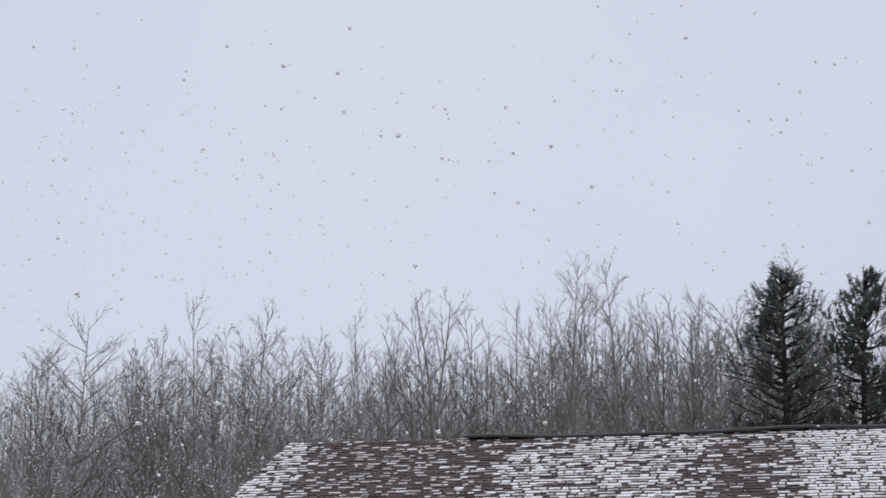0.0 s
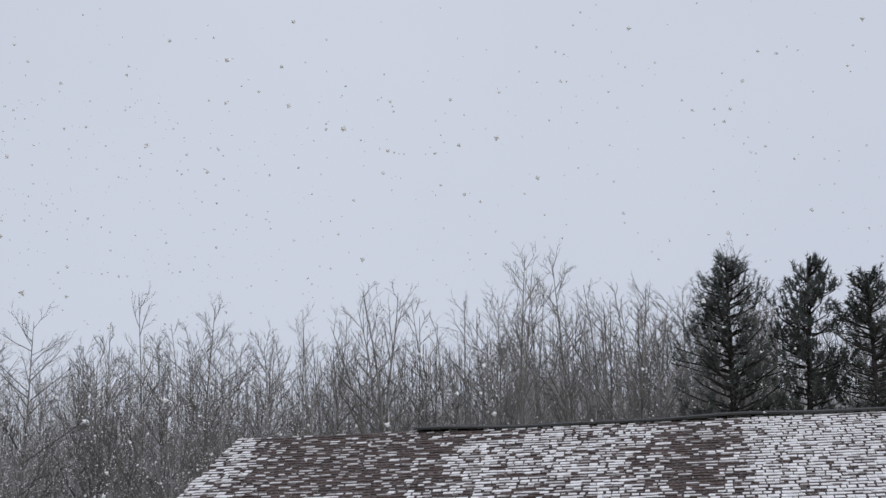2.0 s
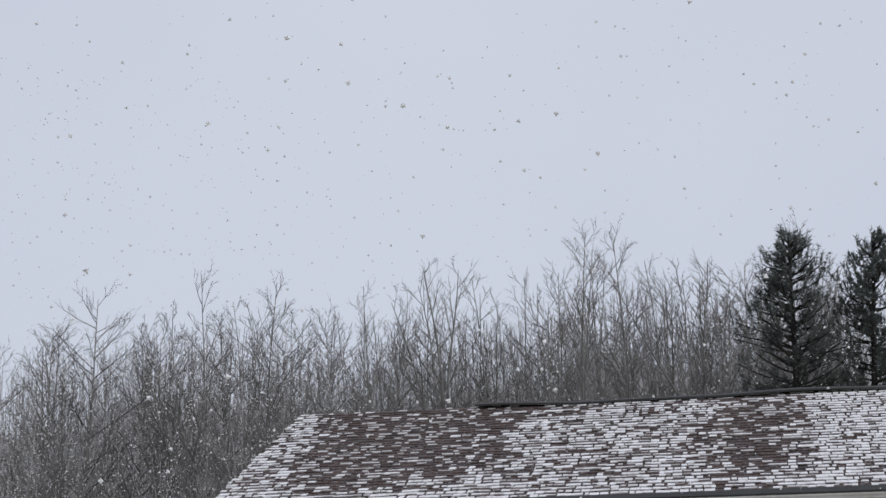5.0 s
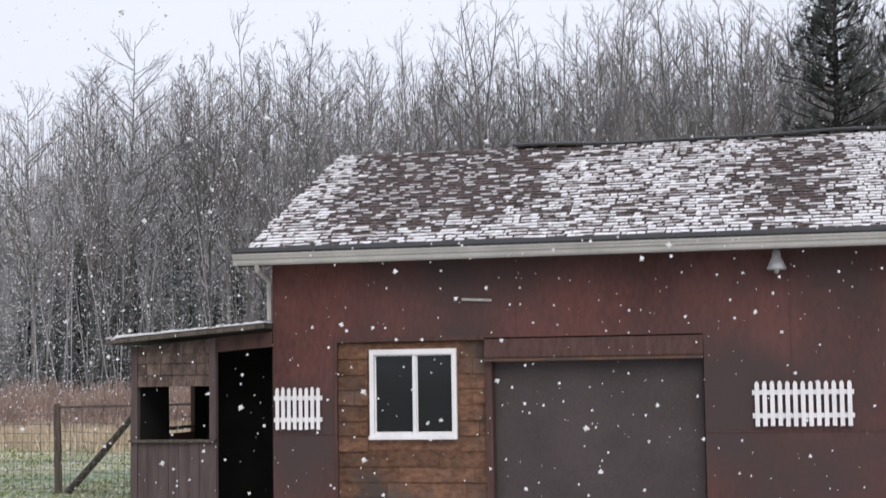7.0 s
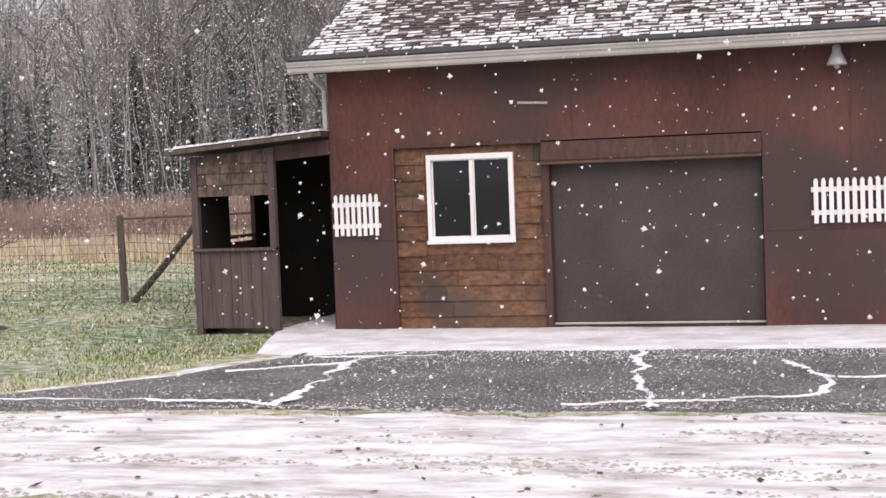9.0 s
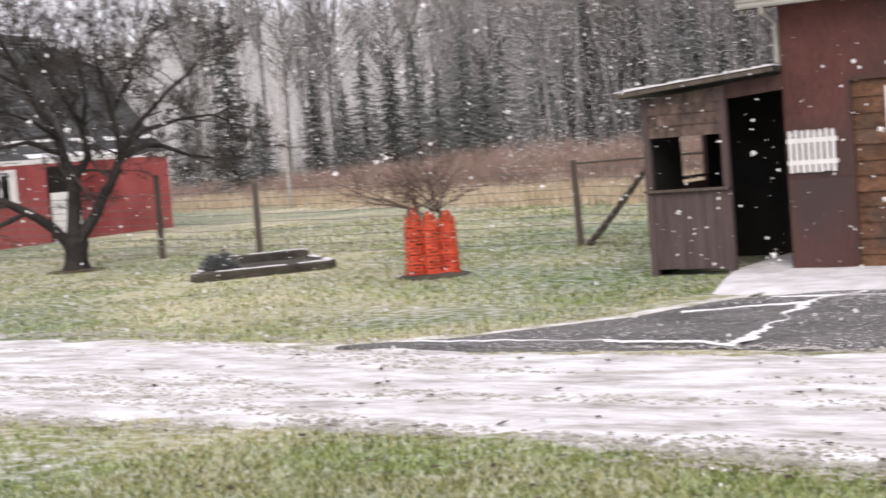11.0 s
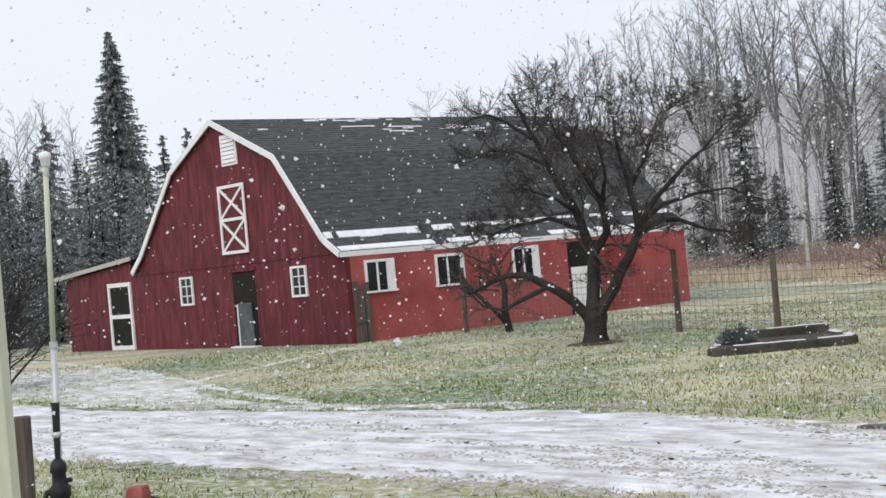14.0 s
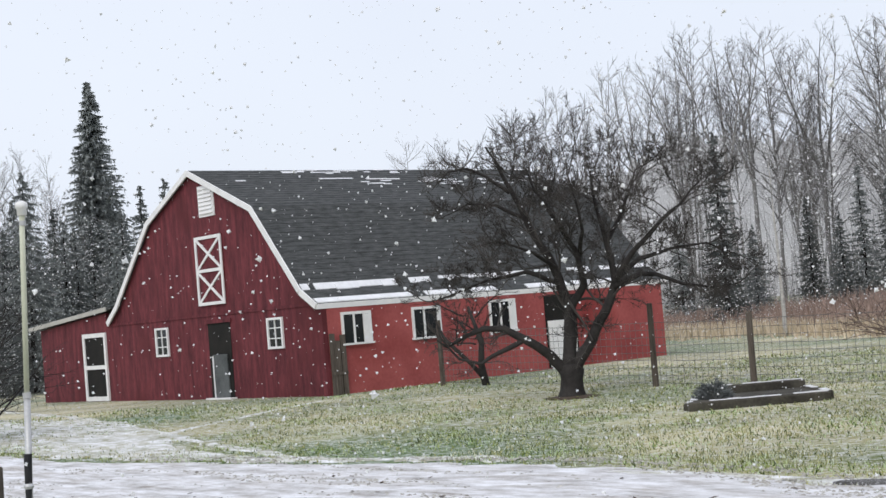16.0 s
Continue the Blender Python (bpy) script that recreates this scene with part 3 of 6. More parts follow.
SKYLINE = line([(-75, 6.5), (-66, 7.2), (-62, 6.0), (-58, 4.6), (-53, 5.6), (-50, 6.7), (-47, 7.8), (-43, 9.3), (-41, 10.0), (-35, 9.4), (-30, 10.8), (-25, 12.0), (-20.5, 13.0), (-16, 12.4), (-12, 13.0), (-8, 13.4), (-5, 14.4), (-2, 13.6), (1.5, 14.2), (6, 13.0), (14, 12.5)])
# bearing, height angle of the crown's top, kind of tree: the trees that stand out against the sky
TALL_TREES = [(-25.6, 11.8, 5), (-23.9, 13.2, 0), (-22.2, 11.9, 6), (-20.5, 14.0, 2), (-19.3, 12.6, 4), (-18.2, 13.6, 1), (-16.1, 12.7, 5), (-14.4, 13.3, 4), (-12.6, 13.8, 3), (-10.2, 13.4, 4),
              (-9.0, 13.7, 2), (-7.8, 14.0, 1), (-6.6, 15.4, 1), (-5.8, 14.6, 2), (-4.8, 15.4, 1), (-3.6, 13.9, 4), (-2.1, 14.1, 6), (-0.6, 13.4, 2), (1.6, 15.3, 1),
              (-43.9, 9.0, 1), (-41.0, 10.2, 3), (-38.3, 10.0, 0), (-36.8, 9.0, 1), (-35.3, 9.5, 3), (-33.6, 9.5, 0), (-45.9, 8.3, 1), (-31.5, 10.2, 3), (-28.9, 10.9, 0), (-67.6, 7.8, 6), (-65.6, 7.6, 5), (-64.7, 7.3, 2), (-51.6, 6.9, 0), (-50.0, 6.9, 5)]


def woods():
    rng = random.Random(7)
    kinds = [bare_tree(11, 16, 5.6, 0.34, 44, angle=0.85, thick=0.13), bare_tree(12, 16, 3.2, 0.30, 46, 2.4, angle=0.6, thick=0.10), bare_tree(13, 16, 3.6, 0.32, 30, 2.2, 4, 0.12, 2, angle=0.6),
             bare_tree(14, 16, 4.6, 0.34, 44, 2.2, 5, 0.16, fork=0.5, angle=0.75), bare_tree(15, 16, 2.8, 0.30, 26, 2.2, 4, 0.11, 3, angle=0.55), bare_tree(16, 16, 4.8, 0.36, 42, 2.2, 5, 0.11, angle=0.75),
             bare_tree(17, 16, 4.2, 0.34, 40, 2.2, 5, 0.12, fork=0.55, angle=0.7),
             bare_tree(18, 16, 5.0, 0.34, 30, 1.8, 3, 0.12, angle=0.8, twig_r=0.009), bare_tree(19, 16, 3.4, 0.30, 32, 1.8, 3, 0.10, angle=0.6, twig_r=0.009), bare_tree(20, 16, 3.4, 0.32, 18, 1.8, 3, 0.12, 2, angle=0.6, twig_r=0.009)]
    first = [None] * len(kinds)
    label = "tall leafless hardwood tree with grey bark and fine twigs"

    crest = [max(crown.v, key=lambda v: v[2]) for _, crown in kinds]

    def plant(az, r, top, k):
        x, y, _ = polar(az, r)
        tip = crest[k]
        size = (1.95 + r * math.tan(radians(top)) - ground_z(x, y) + 0.1) / tip[2]
        turn = rng.uniform(0, 6.28)
        x -= size * (tip[0] * math.cos(turn) - tip[1] * math.sin(turn))
        y -= size * (tip[0] * math.sin(turn) + tip[1] * math.cos(turn))
        at = (x, y, ground_z(x, y) - 0.1)
        if first[k] is None:
            first[k] = make_tree("bare_tree", kinds[k], BARK, TWIG, label, "tree", at, "bare trees of the wood", turn, size)
        else:
            c = copy_thing(first[k], Matrix.LocRotScale(at, Euler((0, 0, turn)), None))
            c.scale = (size, size, size)

    for az, top, k in TALL_TREES:
        plant(az, 57 + rng.uniform(-2, 3) + (14 if az < -30 else 0), top, k)
    for row, (r0, step, drop) in enumerate([(61, 2.4, 1.3), (67, 2.0, 0.7), (78, 1.7, 0.6), (92, 1.9, 0.4)]):
        a = -70.0 + row * 0.5
        while a < 8:
            az = a + rng.uniform(-0.5, 0.5)
            r = r0 + rng.uniform(-4, 4)
            if -63.5 < az < -47:
                r += 70
            elif az < -30:
                r += 17
            plant(az, r, SKYLINE(az) - drop + rng.choice((0.3, 0.0, -0.5, -1.2, -2.2)), rng.randrange(7) if row < 2 else 7 + rng.randrange(3))
            a += step * rng.uniform(0.7, 1.3) * (0.66 if az > -28 else 1.0)


def undergrowth():
    """Thickets of saplings at the foot of the wood, and the close-set slim stems deep inside it."""
    rng = random.Random(21)
    s = Shape()
    for i in range(10000):
        deep = i >= 5500
        az = rng.uniform(-32, 13) if deep else rng.uniform(-70, 13)
        r = (rng.uniform(72, 118) if deep else rng.uniform(54, 90)) + (14 if az < -30 else 0) + (60 if -63.5 < az < -47 else 0)
        x, y, _ = polar(az, r)
        z = ground_z(x, y) - 0.1
        if deep:
            h = (1.95 + r * math.tan(radians(SKYLINE(az) - 1.6)) - z) * rng.uniform(0.35, 1.0)
        else:
            h = rng.choice((1.5, 2.5, 3.5, 5.0, 7.5, 9.0)) * rng.uniform(0.7, 1.2) * (0.7 if az < -28 else 1)
        lean = Vector((rng.uniform(-0.2, 0.2), rng.uniform(-0.2, 0.2), 1)) if not deep else Vector((rng.uniform(-0.1, 0.1), rng.uniform(-0.1, 0.1), 1))
        p = Vector((x, y, z))
        w = 0.008 + 0.0020 * h
        s.tube([p, p + lean * h * 0.5, p + lean * h + Vector((rng.uniform(-0.3, 0.3), rng.uniform(-0.3, 0.3), 0))], [w * 1.2, w, w * 0.4], 3, cap=False)
        for k in range(7 if deep else 4):
            q = p + lean * h * rng.uniform(0.25, 0.98)
            g = Vector((rng.uniform(-0.8, 0.8), rng.uniform(-0.8, 0.8), rng.uniform(0.2, 0.9))) * (0.4 + 0.12 * h)
            o = g.orthogonal().normalized() * w * 0.5
            e = q + g * 0.5
            f = Vector((rng.uniform(-0.7, 0.7), rng.uniform(-0.7, 0.7), rng.uniform(0.1, 0.7))) * g.length * 0.6
            s.add([q - o, q + o, q + g, e - o * 0.7, e + o * 0.7, e + f], [(0, 1, 2), (3, 4, 5)])
    ob = part("undergrowth", s, THICKET)
    tagged(ob, "dense grey thicket of bare saplings under the trees", "undergrowth", kind="stuff")


def evergreens():
    rng = random.Random(5)
    firs = [conifer(31, 10, 2.3, 38, 10), conifer(32, 10, 1.8, 36, 9), conifer(33, 10, 2.8, 38, 11, 0.35)]
    first = [None] * 3
    big = conifer(41, 14.5, 3.15, 84, 18, 0.34, 9)
    x, y, _ = polar(-62.77, 78)
    make_tree("spruce", big, APPLE_BARK, NEEDLE, "tall narrow dark green spruce standing behind the barn", "spruce", (x, y, ground_z(x, y)), "spruces")

    def plant(az, r, top, k):
        x, y, _ = polar(az, r)
        at = (x, y, ground_z(x, y) - 0.05)
        size = (1.95 + r * math.tan(radians(top)) - at[2]) / 10.0
        if first[k] is None:
            first[k] = make_tree("spruce", firs[k], APPLE_BARK, NEEDLE, "dark green spruce at the edge of the bare wood", "spruce", at, "spruces", rng.uniform(0, 6), size)
        else:
            c = copy_thing(first[k], Matrix.LocRotScale(at, Euler((0, 0, rng.uniform(0, 6))), None))
            c.scale = (size, size, size)

    for az, r, top, k in [(-61.16, 95, 5.7, 1), (-60.27, 95, 5.9, 1), (-65.3, 62, 6.4, 2), (-64.3, 70, 5.0, 0), (-61.9, 74, 4.9, 2), (-63.6, 66, 4.3, 2), (-62.2, 60, 3.4, 0), (-66.8, 64, 5.2, 0), (-68, 70, 7.5, 2), (-39.9, 66, 5.9, 1), (-41.5, 70, 2.9, 0), (-33.0, 64, 4.5, 1),
                          (-34.9, 66, 4.2, 1), (-29.8, 62, 4.1, 0), (-31.2, 64, 4.4, 2), (-28.3, 60, 4.9, 0), (-26.6, 57, 5.2, 2), (-25.2, 58, 4.4, 0), (-24.0, 62, 3.8, 2), (-22.6, 56, 4.6, 0), 
                          (-32.2, 62, 3.0, 2), (-44.0, 76, 3.4, 0), (-20.9, 60, 4.8, 1), (-35.7, 66, 2.6, 2),
                          (-66.1, 68, 4.4, 2), (-67.0, 66, 5.2, 2), (-65.7, 72, 5.4, 0), (-64.0, 66, 4.6, 2), (-62.4, 70, 4.4, 2), (-61.0, 66, 3.0, 0), (-60.2, 72, 3.4, 2), (-68.6, 64, 5.6, 0), (-64.9, 64, 3.8, 0), (-63.0, 72, 4.4, 0), (-61.5, 66, 3.2, 2), (-67.5, 60, 4.2, 2), (-27.4, 63, 3.6, 2), (-30.4, 66, 3.3, 0), (-33.9, 67, 3.6, 2), (-36.8, 70, 3.2, 0),
                          (-23.2, 64, 4.9, 1), (-21.7, 62, 3.4, 2), (-19.8, 61, 3.9, 0), (-38.8, 70, 2.4, 2), (-24.6, 66, 5.3, 1)]:
        plant(az, r, top, k)
    p = [pine(51, 14.0, 4.5, 220, 8, 0.34), pine(52, 14.0, 4.2, 140, 7, 0.42), pine(53, 13.0, 4.5, 140, 7, 0.42)]
    for (az, top), shapes in zip([(1.1, 14.3), (3.9, 14.1), (6.4, 13.3)], p):
        x, y, _ = polar(az, 50)
        z = ground_z(x, y)
        size = (1.95 + 50 * math.tan(radians(top)) - z) / (13.7 if shapes is not p[2] else 12.7)
        make_tree("pine", shapes, APPLE_BARK, PINE_NEEDLE, "dark pine with tufted crown rising behind the garage", "pine", (x, y, z), "pines", rng.uniform(0, 6), size)
    x, y, _ = polar(-37.95, 56)
    b = bare_tree(61, 6.6, 1.2, 0.6, 10, 2.0, 3, 0.09)
    make_tree("birch", b, BIRCH, TWIG, "slender birch with pale white bark", "birch", (x, y, ground_z(x, y)))


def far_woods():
    """Plain distance: the far wood, its snow haze painted pale and made to glow."""
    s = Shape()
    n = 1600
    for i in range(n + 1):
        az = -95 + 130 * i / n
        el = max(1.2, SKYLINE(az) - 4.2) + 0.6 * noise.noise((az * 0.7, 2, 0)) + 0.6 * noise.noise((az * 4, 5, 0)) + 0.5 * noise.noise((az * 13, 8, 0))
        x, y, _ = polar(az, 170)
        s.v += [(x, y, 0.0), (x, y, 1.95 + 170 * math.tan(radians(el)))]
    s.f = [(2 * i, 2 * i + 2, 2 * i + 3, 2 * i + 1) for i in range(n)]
    structure("backdrop", s, HAZE, "flat grey distant woods with pale haze painted in and glowing", "backdrop")


far_woods()
woods()
undergrowth()
evergreens()
# ---------------------------------------------------------------- garage: openings and trim
def garage_front():
    bay_x0, bay_x1, door_x0 = -6.155, -1.285, -4.06
    yb = GY + 0.07                      # face of the recessed cedar wall
    wx0, wx1, wz0, wz1 = -5.70, -4.51, 1.10, 2.29
    wall = Shape()
    wall.box(bay_x0, wx0, yb, yb + 0.1, -0.1, 2.415).box(wx1, door_x0, yb, yb + 0.1, -0.1, 2.415)
    wall.box(wx0, wx1, yb, yb + 0.1, -0.1, wz0).box(wx0, wx1, yb, yb + 0.1, wz1, 2.415)
    cedar = part("cedar_wall", wall, CEDAR, garage, "weathered brown cedar shingle wall")
    rng = random.Random(3)
    row, z = 0, -0.085
    while z < 2.38:
        h = 0.205
        x = bay_x0 + 0.012
        while x < door_x0 - 0.03:
            w = min(rng.uniform(0.14, 0.40) if z > 1.0 else rng.uniform(0.5, 1.6), door_x0 - 0.012 - x)
            spans = [(x, x + w)]
            if z + h > wz0 - 0.03 and z < wz1 + 0.03:
                spans = [(max(p, a), min(q, b)) for p, q in spans for a, b in ((bay_x0, wx0 - 0.035), (wx1 + 0.035, door_x0)) if min(q, b) - max(p, a) > 0.03]
            for p, q in spans:
                lip = rng.uniform(0.018, 0.034)
                top = min(z + h + 0.02, 2.41)
                drop = rng.uniform(-0.008, 0.008)
                s = Shape()
                s.prism([(yb - lip, z + drop), (yb - 0.004, top), (yb - 0.001, top), (yb - 0.001, z + drop)], "x", p + 0.002, q - 0.002)
                part("shingle", s, CEDAR, cedar)
            x += w
        row += 1
        z += h
    # window
    win = part("window", Shape().box(wx0, wx0 + 0.06, yb - 0.05, yb + 0.06, wz0, wz1).box(wx1 - 0.06, wx1, yb - 0.05, yb + 0.06, wz0, wz1)
               .box(wx0 + 0.06, wx1 - 0.06, yb - 0.05, yb + 0.06, wz1 - 0.07, wz1).box(wx0 + 0.06, wx1 - 0.06, yb - 0.05, yb + 0.06, wz0, wz0 + 0.08),
               WHITE_PAINT, garage, "white sliding window with two dark panes")
    mid = (wx0 + wx1) / 2 + 0.02
    part("mullion", Shape().box(mid - 0.022, mid + 0.022, yb - 0.035, yb + 0.04, wz0 + 0.08, wz1 - 0.07), WHITE_PAINT, win)
    for a, b, d in ((wx0 + 0.06, mid - 0.022, 0.03), (mid + 0.022, wx1 - 0.06, 0.015)):
        fr = 0.016
        z0, z1 = wz0 + 0.08, wz1 - 0.07
        part("sash", Shape().box(a, a + fr, yb - 0.02 + d, yb + 0.02 + d, z0, z1).box(b - fr, b, yb - 0.02 + d, yb + 0.02 + d, z0, z1)
             .box(a + fr, b - fr, yb - 0.02 + d, yb + 0.02 + d, z0, z0 + fr).box(a + fr, b - fr, yb - 0.02 + d, yb + 0.02 + d, z1 - fr, z1), WHITE_PAINT, win)
        part("pane", Shape().box(a + fr, b - fr, yb + d, yb + d + 0.008, z0 + fr, z1 - fr), PANE, win)
    part("sill", Shape().box(wx0 - 0.01, wx1 + 0.01, yb - 0.09, yb - 0.05, wz0 - 0.005, wz0 + 0.045), WHITE_PAINT, win, bevel=0.006)
    # lintel with a lipped hood over the door, jambs
    part("lintel", Shape().prism([(GY - 0.035, 2.13), (GY - 0.05, 2.165), (GY + 0.005, 2.40), (GY + 0.14, 2.415), (GY + 0.14, 2.13)], "x", door_x0 - 0.06, bay_x1), BROWN_BOARD, garage, "brown timber lintel over the door")
    # added tan strip: light on the lintel's lower lip, given as colour
    part("lip_board", Shape().box(door_x0 - 0.06, bay_x1 - 0.01, GY - 0.062, GY - 0.036, 2.105, 2.14), CEDAR, garage, "tan strip added for the lit lower lip of the lintel")
    part("jamb", Shape().box(door_x0 - 0.06, door_x0 + 0.03, GY + 0.02, GY + 0.2, -0.1, 2.13), BROWN_BOARD, garage)
    part("jamb", Shape().box(bay_x0 - 0.03, bay_x0 + 0.012, GY - 0.015, GY + 0.065, -0.1, 2.43), BROWN_BOARD, garage)
    part("lintel", Shape().box(bay_x0 + 0.013, door_x0 - 0.061, GY - 0.012, GY + 0.065, 2.395, 2.45), BROWN_BOARD, garage)
    door = part("garage_door", Shape().box(door_x0 + 0.032, bay_x1 - 0.003, GY + 0.16, GY + 0.20, -0.06, 2.13), GARAGE_DOOR, garage, "flat dark grey-brown overhead door")
    part("panel", Shape().box(door_x0 + 0.045, bay_x1 - 0.015, GY + 0.150, GY + 0.159, 0.02, 2.12), GARAGE_DOOR, door, bevel=0.003)
    part("door_seal", Shape().box(door_x0 + 0.03, bay_x1 - 0.003, GY + 0.12, GY + 0.159, -0.012, 0.014), VINYL, door, "pale strip along the foot of the door")
    # unseen near-black sheet added so that the bay is closed behind the window
    part("inner_wall", Shape().box(bay_x0, door_x0, GY + 0.9, GY + 0.95, 0.02, 2.6), SHADE_AND_SCREEN, garage)


garage_front()


def garage_eaves():
    gut = Shape()
    y0 = EAVE_Y - 0.10
    gut.prism([(y0, 3.585), (y0 + 0.004, 3.525), (y0 + 0.024, 3.505), (y0 + 0.026, 3.465), (y0 + 0.04, 3.44), (EAVE_Y + 0.02, 3.435), (EAVE_Y + 0.02, 3.56), (y0 + 0.03, 3.56)], "x", GX0 - 0.38, GX1 + 0.3)
    part("gutter", gut, VINYL, garage, "pale vinyl eaves gutter")
    part("gutter_lip", Shape().box(GX0 - 0.385, GX1 + 0.3, y0 - 0.012, y0 - 0.001, 3.565, 3.588), VINYL, garage)
    part("fascia", Shape().box(GX0 - 0.36, GX1 + 0.3, EAVE_Y + 0.021, EAVE_Y + 0.045, 3.44, 3.54), VINYL, garage)
    part("soffit", Shape().box(GX0 - 0.33, GX1 + 0.3, EAVE_Y + 0.046, GY - 0.003, 3.455, 3.475), VINYL, garage)
    part("drip_edge", Shape().prism([(EAVE_Y - 0.05, 3.592), (EAVE_Y - 0.05, 3.62), (EAVE_Y + 0.12, 3.69), (EAVE_Y + 0.12, 3.64)], "x", GX0 - 0.37, GX1 + 0.3), BLACK_TRIM, garage, "black drip edge")
    part("rake_board", Shape().prism([(EAVE_Y + 0.05, 3.36), (RIDGE_Y, 5.36), (RIDGE_Y, 5.53), (EAVE_Y + 0.05, 3.53)], "x", GX0 - 0.37, GX0 - 0.342), VINYL, garage)
    # downspout at the corner, from the gutter to the shed roof; seams between the wall sheets
    part("downspout", Shape().tube([(GX0 - 0.06, EAVE_Y - 0.04, 3.45), (GX0 - 0.06, EAVE_Y - 0.02, 3.38), (GX0 - 0.06, GY + 0.03, 3.26), (GX0 - 0.06, GY + 0.05, 3.18), (GX0 - 0.06, GY + 0.05, 2.72)], [0.036] * 5, 8), VINYL, garage, "pale downspout at the corner")
    part("seam", Shape().box(-1.27, GX1, GY - 0.008, GY - 0.001, 1.165, 1.185), BROWN_BOARD, garage)
    part("seam", Shape().box(GX0 + 0.01, -6.2, GY - 0.008, GY - 0.001, 1.165, 1.185), BROWN_BOARD, garage)
    for x in (-3.7, -0.2, 2.24, 4.68):
        part("seam", Shape().box(x, x + 0.012, GY - 0.005, GY - 0.001, 2.46 if x < -1.3 else 1.19, 3.45), BROWN_BOARD, garage)
    # ridge vent: a wavy black cap that starts part of the way along
    cap = Shape()
    n = 60
    x0, x1 = -4.45, GX1 + 0.3
    for i in range(n + 1):
        x = x0 + (x1 - x0) * i / n
        lift = 0.018 * math.sin(x * 1.15 + 0.6) + 0.010 * math.sin(x * 2.7) - 0.02
        for dy, dz in ((-0.17, -0.055), (-0.165, -0.025), (0.0, 0.02), (0.17, -0.04)):
            cap.v.append((x, RIDGE_Y + dy, RIDGE_Z + dz + lift))
    for i in range(n):
        for j in range(3):
            k = i * 4 + j
            cap.f.append((k, k + 4, k + 5, k + 1))
    part("ridge_vent", cap, BLACK_TRIM, garage, "wavy black ridge cap")


garage_eaves()


def picket_panel(name, x0, x1, n):
    t = thing(name, "small white picket fence panel hung on the brown wall", "picket panel", ((x0 + x1) / 2, GY, 1.24), "white picket panels")
    z0, z1 = 1.24, 1.80
    step = (x1 - x0) / n
    for z in (z0 + 0.10, z1 - 0.17):
        part("rail", Shape().box(x0 - 0.01, x1 + 0.01, GY - 0.03, GY - 0.003, z, z + 0.06), WHITE_PAINT, t)
    rng = random.Random(n)
    for k in range(n):
        a = x0 + step * (k + 0.24)
        b = a + step * 0.58
        d = rng.uniform(-0.006, 0.006)
        m = (a + b) / 2
        part("picket", Shape().prism([(a, z0 + d), (b, z0 + d), (b, z1 - 0.035), (m + 0.012, z1 + d), (m - 0.012, z1 + d), (a, z1 - 0.035)], "y", GY - 0.05, GY - 0.032), WHITE_PAINT, t)


picket_panel("picket_panel", -7.02, -6.36, 8)
picket_panel("picket_panel", -0.68, 0.54, 13)

lamp = thing("yard_lamp", "grey bell-shaped metal lamp fixed under the eaves", "lamp", (-0.335, GY - 0.16, 3.19))
part("shade", Shape().lathe([(0.115, 0.0), (0.122, 0.015), (0.085, 0.10), (0.055, 0.16), (0.05, 0.23), (0.02, 0.25)], (-0.335, GY - 0.16, 3.19), 20), LAMP_GREY, lamp, smooth=True)
part("arm", Shape().tube([(-0.335, GY - 0.16, 3.43), (-0.335, GY - 0.16, 3.455), (-0.335, GY - 0.08, 3.46), (-0.335, GY - 0.002, 3.41)], [0.014] * 4, 8), LAMP_GREY, lamp)
part("bulb", Shape().lathe([(0.012, -0.05), (0.035, -0.03), (0.035, 0.01), (0.02, 0.05)], (-0.335, GY - 0.16, 3.19), 12), VINYL, lamp, smooth=True)
strip_wood = thing("wood_strip", "bare pale wooden batten nailed to the brown wall", "batten", (-4.21, GY, 2.9))
part("batten", Shape().box(-4.41, -4.01, GY - 0.03, GY - 0.003, 2.905, 2.935, Matrix.Translation((-4.21, 0, 2.92)) @ Matrix.Rotation(radians(3), 4, "Y") @ Matrix.Translation((4.21, 0, -2.92))), VINYL, strip_wood)


